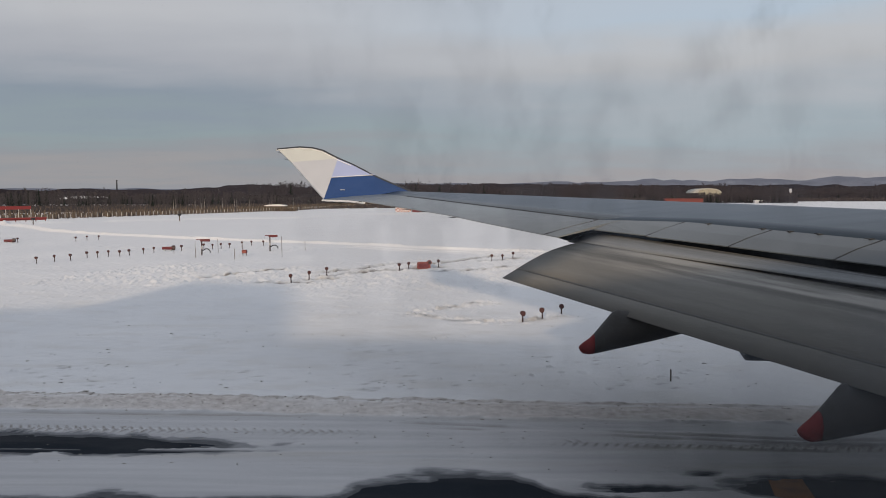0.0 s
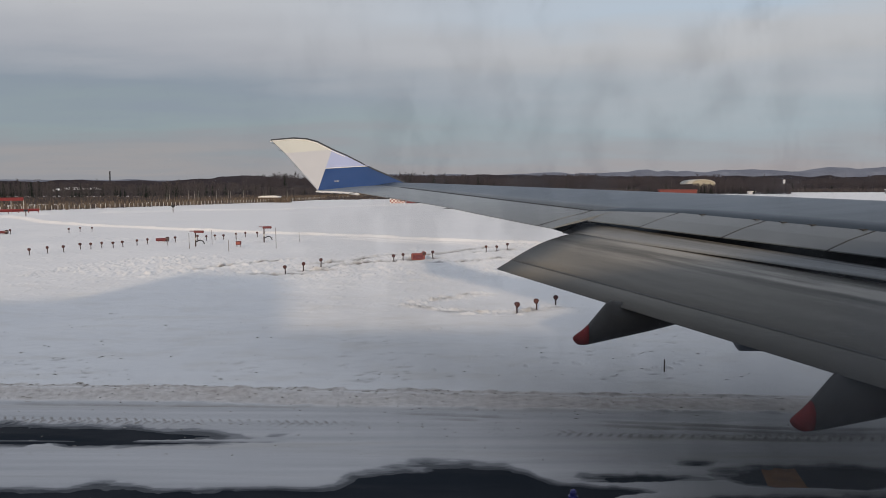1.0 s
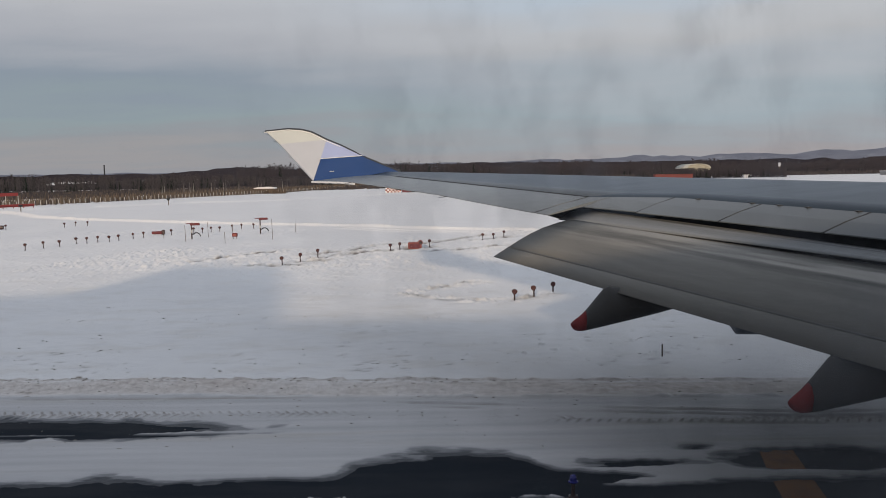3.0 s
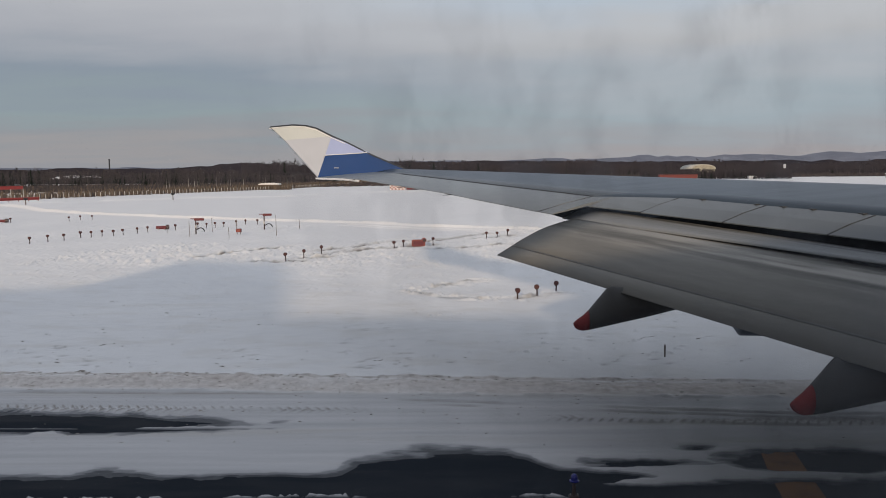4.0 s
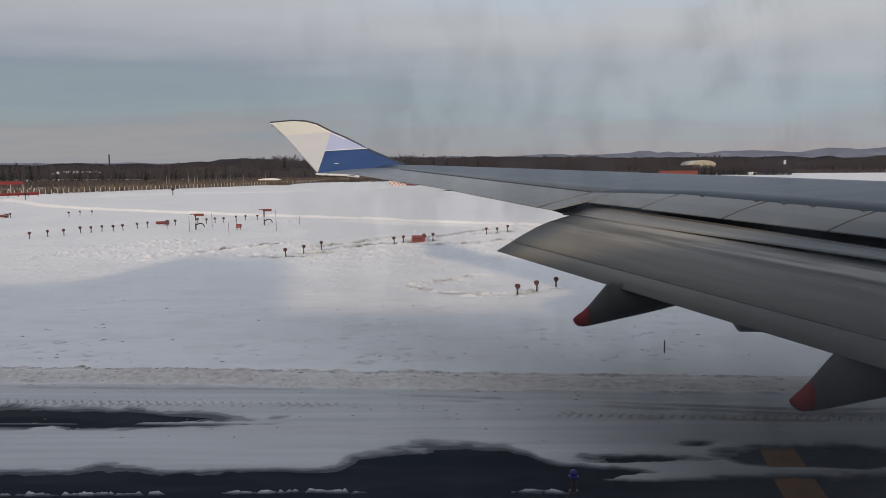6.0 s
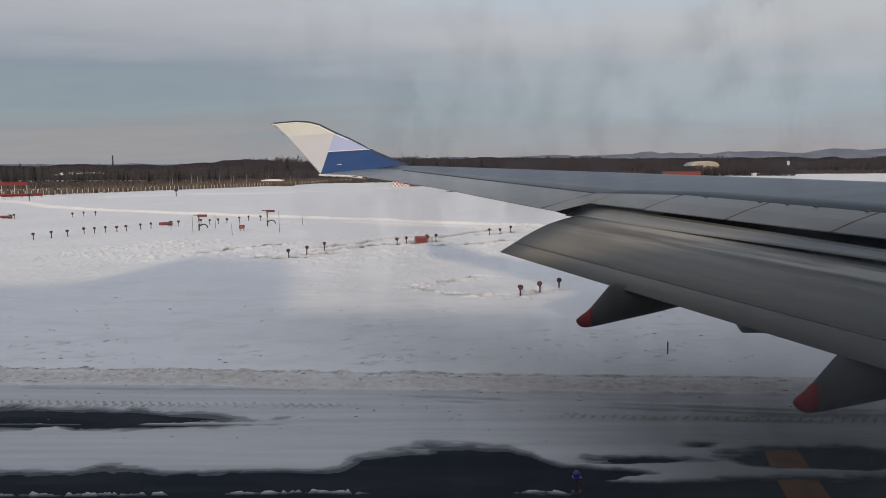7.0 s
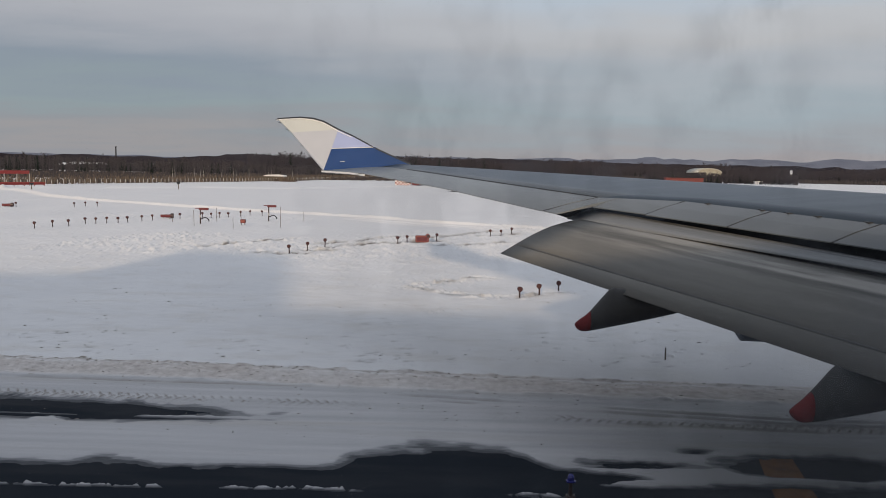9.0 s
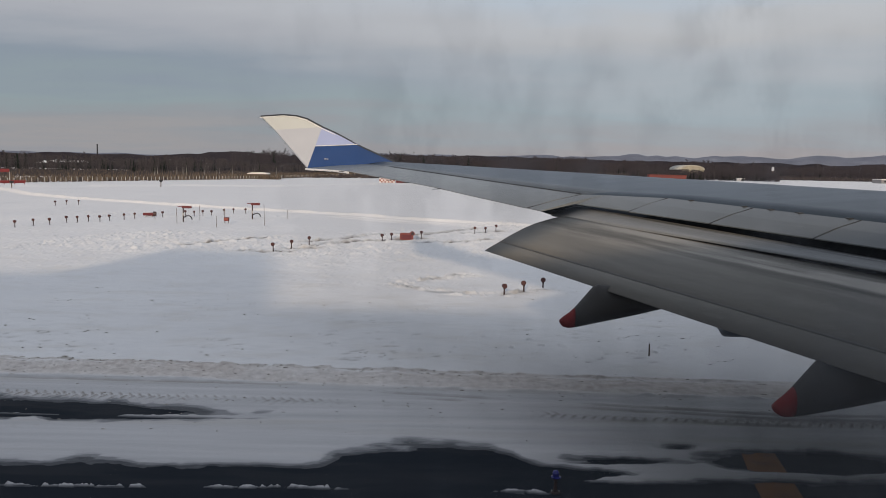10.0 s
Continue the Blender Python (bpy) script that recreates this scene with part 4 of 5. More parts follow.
for line in (edge[:6], [fields["lilac"][3], tuple(Vector(fields["lilac"][3]).lerp(Vector(fields["lilac"][2]), 0.95))]):
    bm = bmesh.new()
    for p, q in zip(line, line[1:]):
        inward = Vector((-0.03, -0.062, -0.035)) if len(line) > 2 else Vector((0, -0.04, 0.02))
        rod(bm, Vector(p) + inward, Vector(q) + inward, 0.016, 0.016, 6)
    part("edge_stripe", bm, M_ROOFSNOW, winglet, "thin white edge stripe")
bm = bmesh.new()
box(bm, -4.02, -3.86, 29.095, 29.13, 5.46, 5.485)
part("position_mark", bm, M_WHITE, winglet, "tiny white plate")
for p in ((-6.28, 29.87, 6.86), (-6.02, 29.75, 6.60), (-5.42, 29.46, 6.02), (-6.40, 29.92, 6.965)):
    bm = bmesh.new()
    p = true_winglet(p)
    rod(bm, p, (p[0] - 0.12, p[1], p[2] - 0.005), 0.010, 0.005, 6)
    part("static_wick", bm, M_SEAL, winglet)
for y in (26.3, 25.1, 24.4, 23.6, 22.9, 21.5):
    x, z = at_span(TRAIL, y)
    bm = bmesh.new()
    rod(bm, (x + 0.1, y, z), (x - 0.22, y, z - 0.03), 0.016, 0.008, 6)
    part("static_wick", bm, M_SEAL, airliner)

# fuselage with the cabin window's opening, tail fin and landing gear
bm = bmesh.new()
angles = [-173.8, -150, -120, -95, -75, -58, -42, -28, -16, -6.2, 0.2, 10, 24, 40, 56, 74, 92, 115, 145, 165, 179.8]
window_x = [k * 1.06 for k in range(-11, 24)]
full = sorted([(x - 0.19, 1, 0) for x in window_x] + [(x + 0.19, 1, 0) for x in window_x])
stations = [(-36, 0.25, 1.9), (-33, 0.48, 1.5), (-29, 0.68, 1.0), (-25, 0.86, 0.45), (-20, 0.97, 0.1), (-13, 1, 0)] + full + [
    (25.5, 1, 0), (30, 0.97, -0.05), (33.5, 0.82, -0.25), (36, 0.55, -0.5), (37.4, 0.2, -0.8)]
rings = [[bm.verts.new((x, AX + AR * k * math.cos(radians(a)), AZ + lift + AR * k * math.sin(radians(a)) * (0.9 if a > 0 else 1.0))) for a in angles] for x, k, lift in stations]
for i in range(len(rings) - 1):
    opening = any(abs(stations[i][0] + 0.19 - x) < 1e-6 for x in window_x)
    for k in range(len(angles)):
        j = (k + 1) % len(angles)
        if opening and angles[k] in (-6.2, 179.8):
            continue
        f = bm.faces.new((rings[i][k], rings[i][j], rings[i + 1][j], rings[i + 1][k]))
        f.smooth = True
bm.faces.new(rings[0][::-1])
bm.faces.new(rings[-1])
fuselage = part("fuselage", bm, (M_HULL, M_CABIN), airliner, "white airliner fuselage")
wall = fuselage.modifiers.new("wall", "SOLIDIFY")
wall.thickness, wall.offset, wall.material_offset = 0.07, -1, 1
bm = bmesh.new()
box(bm, -14, 26, AX - 2.95, AX + 2.95, 4.15, 4.25)
part("cabin_floor", bm, M_CABIN, airliner, "plain cabin floor")
bm = bmesh.new()
box(bm, -0.188, 0.188, 0.205, 0.211, 5.12, 5.45)
part("window_pane", bm, M_PANE, airliner, "acrylic cabin window with faint vertical smears")
bm = bmesh.new()
profile = [(-10.8, 7.9), (-18.3, 13.1), (-24.8, 13.5), (-24.3, 10.5), (-31.0, 10.0), (-31.0, 7.4)]
loft(bm, [[(x, AX + side, z) for x, z in profile] for side in (-0.22, 0.22)], smooth=False)
part("tail_fin", bm, M_HULL, airliner, "swept tail fin behind the cabin")


def gear(x, y, top):
    bm = bmesh.new()
    rod(bm, (x, y, 0.6), (x, y, top), 0.14, 0.17, 12)
    leg = part("landing_gear_leg", bm, M_STEEL, airliner, "steel landing gear leg")
    for dx in (-0.72, 0.72):
        for dy in (-0.45, 0.45):
            bm = bmesh.new()
            rim = [(0.30, -0.2), (0.56, -0.2), (0.62, -0.13), (0.63, 0.0), (0.62, 0.13), (0.56, 0.2), (0.30, 0.2)]
            turned(bm, rim, 20)
            bmesh.ops.transform(bm, matrix=pose(x + dx, y + dy, 0.63, 90), verts=bm.verts[:])
            part("wheel", bm, M_TYRE, leg, "black landing gear wheel")


gear(15.5, AX - 1.9, 2.6)
gear(15.5, AX + 1.9, 2.6)
gear(18.5, AX + 5.2, 3.6)
gear(18.5, AX - 5.2, 3.6)
gear(32.0, AX, 2.4)
tail_stab = bmesh.new()
for side in (-1, 1):
    loft(tail_stab, [[(-31, AX + side * 1.0, 7.2), (-24.5, AX + side * 1.6, 7.3), (-31, AX + side * 1.0, 7.45)], [(-35.5, AX + side * 10.5, 8.3), (-32.5, AX + side * 10.5, 8.35), (-35.5, AX + side * 10.5, 8.42)]])
part("tailplane", tail_stab, M_HULL, airliner, "white horizontal tailplane")

# ---------------------------------------------------------------- airfield fittings


def ground_at(x, y):
    return float(snow_height(np.array([x]), np.array([y]))[0])


rng0 = random.Random(5)


# elevated marker lights: a stem, a collar and a round hooded lamp
def marker_light():
    ob = thing("marker_light", (0, 0, 0), "small orange-red marker light on a stem in the snow", "airfield light", "elevated marker lights")
    bm = bmesh.new()
    turned(bm, [(0.075, -0.25), (0.075, 0.02), (0.035, 0.04), (0.032, 0.33), (0.045, 0.34), (0.045, 0.37)], 10)
    part("stem", bm, M_RUST, ob)
    bm = bmesh.new()
    rod(bm, (0, -0.09, 0.47), (0, 0.07, 0.47), 0.102, 0.09, 14)
    rod(bm, (0, -0.115, 0.47), (0, -0.09, 0.47), 0.09, 0.11, 14)
    part("lamp_housing", bm, M_HOOD, ob, "faded round lamp hood")
    return ob


light = marker_light()
spots = [(-31.7, 61.5), (-31.1, 63.1), (-30.3, 64.1), (-30.1, 66.6), (-29.5, 67.2), (-28.9, 67.9), (-28.1, 68.3), (-27.8, 69.6), (-27.3, 71.5), (-26.9, 72.9), (-25.1, 75.0),
         (-23.7, 77.2), (-23.1, 78.0), (-22.5, 78.8), (-21.9, 79.6), (-21.1, 81.2), (-20.6, 83.0), (-19.5, 83.6),
         (-42.3, 90.9), (-42.0, 93.0), (-40.9, 93.6), (-47.3, 88.0),
         (-9.62, 48.2), (-8.76, 49.4), (-7.89, 50.7), (-3.67, 55.8), (-3.08, 56.75), (-1.05, 58.9), (3.06, 64.0), (3.98, 65.5), (4.92, 66.8), (2.9, 33.6), (3.8, 34.4), (4.75, 35.5)]
for k, (x, y) in enumerate(spots):
    m = pose(x, y, ground_at(x, y) - (0.10 if y < 40 else 0.02), 2 * math.sin(k * 2.1), 2 * math.cos(k * 1.3), 20 * math.sin(k * 1.7))
    if k == 0:
        light.matrix_basis = m
    else:
        copy_thing(light, m)


# blue taxiway edge light beside the bare strip
def edge_light(x, y):
    ob = thing("taxiway_edge_light", (x, y, 0.0), "blue-topped taxiway edge light on a rusty red stem", "airfield light")
    bm = bmesh.new()
    turned(bm, [(0.10, 0.0), (0.10, 0.025), (0.04, 0.035), (0.035, 0.27), (0.05, 0.28), (0.05, 0.30)], 14, (x, y, 0))
    part("stem", bm, M_RUST, ob, "rusty red stem")
    bm = bmesh.new()
    turned(bm, [(0.05, 0.30), (0.10, 0.31), (0.10, 0.325), (0.065, 0.335), (0.068, 0.40), (0.05, 0.44), (0.02, 0.455)], 16, (x, y, 0))
    part("lamp_globe", bm, M_BLUEGLASS, ob, "dark blue glass globe")
    for k in range(2):
        bm = bmesh.new()
        rod(bm, (x - 0.07 + 0.14 * k, y, 0.0), (x - 0.07 + 0.14 * k, y, 0.06), 0.012)
        part("base_bolt", bm, M_STEEL, ob)
    ob.scale = (0.85, 0.85, 0.85)


edge_light(2.05, 12.93)
edge_light(-22.0, 13.6)


# painted marking on the bare asphalt
bm = bmesh.new()
rows = [(5.30, 6.02, 12.2), (5.42, 6.12, 12.8), (5.55, 6.25, 13.5), (5.70, 6.38, 14.2), (5.88, 6.52, 14.95), (6.0, 6.64, 15.4)]
loft(bm, [[(a, y, 0.001), (b, y, 0.001), (b, y, 0.004), (a, y, 0.004)] for a, b, y in rows], smooth=False)
tagged(new("taxiway_marking", mesh_of("taxiway_marking", bm, M_MARKING)), "worn orange stripe painted on the wet asphalt", "road marking")


bm = bmesh.new()
ring = [(-20.6 + (0.42 + 0.16 * math.sin(3 * a) + 0.10 * math.sin(7 * a + 1)) * math.cos(a), 15.6 + (0.30 + 0.08 * math.sin(5 * a)) * math.sin(a)) for a in (k * math.tau / 36 for k in range(36))]
loft(bm, [[(x, y, 0.05) for x, y in ring], [(x, y, 0.062) for x, y in ring]], smooth=False)
tagged(new("painted_patch", mesh_of("painted_patch", bm, M_MARKING)), "ragged patch of worn orange paint on packed snow", "road marking")


# ploughed heap of broken snow with a rusty cabinet behind it
bm = bmesh.new()
for k in range(260):
    a, f = rng0.random() * math.tau, rng0.random() ** 0.6
    x, y = -38.5 + 3.4 * f * math.cos(a), 27.0 + 1.8 * f * math.sin(a)
    r = rng0.uniform(0.05, 0.26) * (1.15 - 0.6 * f)
    made = bmesh.ops.create_icosphere(bm, subdivisions=1, radius=r)["verts"]
    for v in made:
        v.co = Vector((x, y, 0.05 + 0.4 * (1 - f) * rng0.random())) + v.co * rng0.uniform(0.65, 1.25)
tagged(new("snow_heap", mesh_of("snow_heap", bm, M_CLOD)), "heap of broken gritty snow lumps beside the taxiway", "snow heap", kind="stuff")
cabinet = thing("rusty_cabinet", (-43.0, 30.5, 0), "rust-brown steel cabinet standing in snow", "cabinet")
bm = bmesh.new()
box(bm, -43.6, -42.4, 30.2, 30.9, 0.1, 1.35)
part("body", bevelled(bm, 0.03), M_HOOD, cabinet)
bm = bmesh.new()
box(bm, -43.5, -42.5, 30.17, 30.2, 0.2, 1.25)
part("door", bm, M_ORANGE, cabinet, "faded orange-red door")
bm = bmesh.new()
box(bm, -43.66, -42.34, 30.14, 30.96, 1.35, 1.42)
part("roof", bm, M_HOOD, cabinet)


# visibility sensors: a mast with a red tube across its top and a bent cable conduit
def sensor(x, y, turn, height=1.28):
    z = ground_at(x, y)
    ob = thing("visibility_sensor", (0, 0, 0), "red visibility sensor tube on a short mast with a bent conduit", "airfield sensor", "visibility sensors")
    bm = bmesh.new()
    rod(bm, (0, 0, -0.2), (0, 0, height - 0.1), 0.06, 0.055, 10)
    part("mast", bm, M_RUST, ob, "dark rusty red mast")
    bm = bmesh.new()
    rod(bm, (0, 0, 0.55), (0, 0, 0.78), 0.075, 0.075, 10)
    part("mast_collar", bm, M_POSTWHITE, ob, "pale mast collar")
    bm = bmesh.new()
    box(bm, -0.12, 0.70, -0.10, 0.10, height - 0.10, height + 0.11)
    bevelled(bm, 0.03)
    box(bm, -0.46, -0.12, -0.12, 0.12, height + 0.03, height + 0.09)
    part("sensor_tube", bm, M_CRIMSON, ob, "red sensor tube with a hood")
    bm = bmesh.new()
    pts = [(0.05, 0, 0.45)] + [(0.40 - 0.33 * math.cos(a), 0, 0.22 + 0.33 * math.sin(a)) for a in np.linspace(0.6, math.pi, 9)]
    for p, q in zip(pts, pts[1:]):
        rod(bm, p, q, 0.045, 0.045, 8)
    part("conduit", bm, M_SEAL, ob, "bent dark cable conduit")
    ob.matrix_basis = pose(x, y, z, 0, 0, turn)


sensor(-21.73, 70.2, 4)
sensor(-16.98, 75.4, 8, 1.38)


def stake(x, y, height, radius=0.02, mat=None):
    z = ground_at(x, y)
    bm = bmesh.new()
    turned(bm, [(radius, -0.3), (radius, height - 0.03), (radius * 0.5, height)], 8)
    ob = new("snow_stake", mesh_of("snow_stake", bm, mat or M_WOOD))
    ob.matrix_basis = pose(x, y, z, 1.5, -1, 0)
    tagged(ob, "thin grey stake standing upright in the snow", "stake", "snow stakes")


for x, y, h in ((-21.42, 67.5, 1.35), (-17.43, 64.8, 0.95), (-18.45, 71.2, 1.2), (-16.3, 77.4, 1.25), (-14.35, 68.2, 1.0), (-14.0, 77.0, 0.9), (-24.57, 71.4, 0.55), (-21.0, 72.6, 1.3)):
    stake(x, y, h)
stake(6.15, 22.8, 0.36, 0.022)


def junction_box(x, y, w, h, turn=5):
    z = ground_at(x, y)
    ob = thing("junction_box", (0, 0, 0), "small red junction box on two legs in the snow", "junction box")
    bm = bmesh.new()
    box(bm, -w / 2, w / 2, -0.2, 0.2, 0.2, 0.2 + h)
    part("cabinet", bevelled(bm, 0.02), M_CRIMSON, ob)
    bm = bmesh.new()
    box(bm, -w / 2 + 0.05, w / 2 - 0.05, -0.215, -0.195, 0.25, 0.15 + h)
    part("door", bm, M_ORANGE, ob, "faded orange-red door")
    for sx in (-1, 1):
        bm = bmesh.new()
        rod(bm, (sx * w * 0.35, 0, -0.2), (sx * w * 0.35, 0, 0.22), 0.04)
        part("leg", bm, M_STEEL, ob)
    ob.matrix_basis = pose(x, y, z, 0, 0, turn)


junction_box(-17.87, 69.6, 0.42, 0.30)


def approach_unit(x, y, w, turn=0, colour=None):
    """A squat equipment case with a round lamp drum at its end."""
    colour = colour or M_ORANGE
    z = ground_at(x, y)
    ob = thing("equipment_case", (0, 0, 0), "squat orange-red equipment case with a lamp drum on snow", "equipment case", "equipment cases")
    bm = bmesh.new()
    box(bm, -w / 2, w / 2 - 0.12, -0.28, 0.28, 0.06, 0.52)
    part("case", bevelled(bm, 0.04), colour, ob)
    bm = bmesh.new()
    rod(bm, (w / 2 - 0.18, -0.30, 0.50), (w / 2 - 0.18, 0.26, 0.50), 0.15, 0.15, 16)
    part("lamp_drum", bm, colour, ob)
    bm = bmesh.new()
    rod(bm, (w / 2 - 0.18, -0.33, 0.50), (w / 2 - 0.18, -0.30, 0.50), 0.10, 0.12, 16)
    part("lens", bm, M_LENS, ob, "dark lamp lens")
    bm = bmesh.new()
    box(bm, -w / 2 + 0.08, w / 2 - 0.25, -0.30, -0.28, 0.14, 0.44)
    part("cover_plate", bm, M_CRIMSON, ob)
    for sx in (-0.38, 0.38):
        bm = bmesh.new()
        box(bm, sx * w - 0.05, sx * w + 0.05, -0.2, 0.2, -0.15, 0.07)
        part("foot", bm, M_STEEL, ob)
    ob.matrix_basis = pose(x, y, z, 0, 0, turn)


approach_unit(-2.0, 57.3, 1.05, 6)


def drum_unit(x, y, turn):
    """A long low red tube unit lying on the snow."""
    z = ground_at(x, y)
    ob = thing("tube_unit", (0, 0, 0), "long low dark red tube unit lying on the snow", "airfield light", "tube units")
    bm = bmesh.new()
    rod(bm, (-0.58, 0, 0.2), (0.35, 0, 0.2), 0.13, 0.16, 12)
    part("tube", bm, M_CRIMSON, ob)
    bm = bmesh.new()
    rod(bm, (0.33, 0, 0.24), (0.58, 0, 0.24), 0.23, 0.21, 14)
    part("lamp_head", bm, M_LENS, ob, "dark lamp head")
    for sx in (-0.35, 0.2):
        bm = bmesh.new()
        box(bm, sx - 0.04, sx + 0.04, -0.12, 0.12, -0.1, 0.1)
        part("foot", bm, M_STEEL, ob)
    ob.matrix_basis = pose(x, y, z, 0, 0, turn)


drum_unit(-26.5, 75.6, 8)
drum_unit(-48.3, 88.2, 8)


def lamp_sign(x, y, h):
    z = ground_at(x, y) if y < 130 else 0.0
    ob = thing("perimeter_lamp", (0, 0, 0), "dark lamp head on a thin post beyond the snowfield", "lamp", "perimeter lamps")
    bm = bmesh.new()
    rod(bm, (0, 0, -0.3), (0, 0, h), 0.09, 0.09, 8)
    part("post", bm, M_WOOD, ob)
    bm = bmesh.new()
    turned(bm, [(0.10, h * 0.72), (0.34, h * 0.86), (0.38, h), (0.30, h + 0.08)], 12)
    part("lamp_head", bm, M_SEAL, ob)
    ob.matrix_basis = pose(x, y, z)


lamp_sign(-73.0, 141, 1.15)
lamp_sign(-54.5, 162, 1.4)

# long red barrier frame at the field's edge
barrier = thing("red_barrier", (-89, 125, 0), "long red-painted barrier on trestle legs in snow", "barrier")
ax0, ay0, ax1, ay1 = -75.6, 150.0, -103.0, 101.0


def on_barrier(t, dz, off=0.0):
    return Vector((ax0 + (ax1 - ax0) * t + off * 0.87, ay0 + (ay1 - ay0) * t - off * 0.49, dz))


def beam(t0, t1, z0, z1, deep, off=0.0):
    bm = bmesh.new()
    loft(bm, [[on_barrier(t, z0, off), on_barrier(t, z0, off + deep), on_barrier(t, z1, off + deep), on_barrier(t, z1, off)] for t in (t0, t1)], smooth=False)
    return bm


part("deck", beam(0, 1, 0.92, 1.15, 0.9), M_BARRIER, barrier)
part("girder", beam(0, 0.16, 0.66, 0.92, 0.5, 0.2), M_BARRIER, barrier)
part("girder", beam(0.34, 0.55, 0.66, 0.92, 0.5, 0.2), M_BARRIER, barrier)
part("top_board", beam(0.0, 1, 2.55, 3.15, 0.12, -4), M_BARRIER, barrier)
for k in range(30):
    bm = bmesh.new()
    t = k / 29
    rod(bm, on_barrier(t, -0.2, 0.45), on_barrier(t, 0.94, 0.45), 0.09, 0.09, 6)
    part("trestle_leg", bm, M_ORANGE, barrier)
for k in range(24):
    bm = bmesh.new()
    t = k / 23
    rod(bm, on_barrier(t, -0.2, -3.93), on_barrier(t, 2.6, -3.93), 0.07, 0.07, 6)
    part("upright", bm, M_POSTWHITE, barrier, "pale upright post")

# ---------------------------------------------------------------- fence, hut, reeds
FENCE = [(-112, 130), (-88.8, 164), (-71.6, 214), (-54, 266), (-38, 386), (-14, 520)]
fence = thing("perimeter_fence", (-71.6, 214, 0), "long fence of pale posts along the snowfield", "fence")


def fence_point(d):
    for (ax, ay), (bx, by) in zip(FENCE, FENCE[1:]):
        span = math.hypot(bx - ax, by - ay)
        if d <= span:
            return ax + (bx - ax) * d / span, ay + (by - ay) * d / span
        d -= span
    return FENCE[-1]


total = sum(math.hypot(b[0] - a[0], b[1] - a[1]) for a, b in zip(FENCE, FENCE[1:]))
bm = bmesh.new()
box(bm, -0.06, 0.06, -0.06, 0.06, -0.3, 1.02)
box(bm, -0.04, 0.04, -0.04, 0.04, 1.02, 1.12, pose(0, 0, 0, 0, 0, 0))
post_mesh = mesh_of("post", bm, M_POSTWHITE)
d, k = 0.0, 0
while d < total and k < 298:
    x, y = fence_point(d)
    ob = new("post", post_mesh)
    ob.parent = fence
    ob.matrix_parent_inverse = Matrix.Translation((71.6, -214, 0))
    ob.matrix_basis = pose(x, y, 0, 1.5 * math.sin(k * 1.9), 2 * math.sin(k * 2.7), 15 * k)
    d, k = d + 1.6 + 0.1 * math.sin(k), k + 1
for z in (0.3, 0.6, 0.9):
    bm = bmesh.new()
    for p, q in zip(FENCE, FENCE[1:]):
        rod(bm, (*p, z), (*q, z), 0.02, 0.02, 4)
    part("wire", bm, M_WOOD, fence, "thin dark fence wire")


# chequered hut beside the wing's line of sight
hut = thing("chequered_hut", (-15.1, 247, 0), "low equipment hut chequered red and white", "hut")
cell = 0.52
for name, mat, odd in (("white_panel", M_ROOFSNOW, 0), ("red_panel", M_ORANGE, 1)):
    for r in range(3):
        for c in range(9):
            if (r + c) % 2 == odd:
                bm = bmesh.new()
                box(bm, -17.4 + c * cell, -17.4 + (c + 1) * cell, 246.95, 247.0, r * cell, (r + 1) * cell)
                part(name, bm, mat, hut)
bm = bmesh.new()
box(bm, -17.38, -12.74, 247.0, 249.6, 0, 1.54)
part("body", bm, M_WALLGREY, hut)
bm = bmesh.new()
box(bm, -17.5, -12.6, 246.9, 249.7, 1.54, 1.66)
part("roof", bm, M_ROOFSNOW, hut, "snow-covered flat roof")
bm = bmesh.new()
box(bm, -12.4, -9.4, 247.3, 249, 0, 0.95)
tagged(new("red_cabinet", mesh_of("red_cabinet", bevelled(bm, 0.05), M_CRIMSON)), "low dark red cabinet beside the chequered hut", "cabinet")


def join_triangles(name, verts, mat_index, mats, label, category):
    """One mesh of loose triangles."""
    co = np.array(verts, dtype=np.float32).reshape(-1, 3)
    n = len(co) // 3
    me = bpy.data.meshes.new(name)
    me.vertices.add(len(co))
    me.vertices.foreach_set("co", co.ravel())
    me.loops.add(len(co))
    me.loops.foreach_set("vertex_index", np.arange(len(co)))
    me.polygons.add(n)
    me.polygons.foreach_set("loop_start", np.arange(0, len(co), 3))
    me.polygons.foreach_set("material_index", np.array(mat_index, dtype=np.int32))
    for m in mats:
        me.materials.append(m)
    me.update()
    me.validate()
    return tagged(new(name, me), label, category, kind="stuff")


rng = random.Random(11)


def blade(verts, idx, a, b, w, mat):
    """A thin three-sided spike from a to b."""
    ax, ay, az = a
    bx, by, bz = b
    t = rng.random() * math.tau
    ring = [(ax + w * math.cos(t + k * 2.094), ay + w * math.sin(t + k * 2.094), az) for k in range(3)]
    for k in range(3):
        verts += [ring[k], ring[(k + 1) % 3], (bx, by, bz)]
        idx.append(mat)


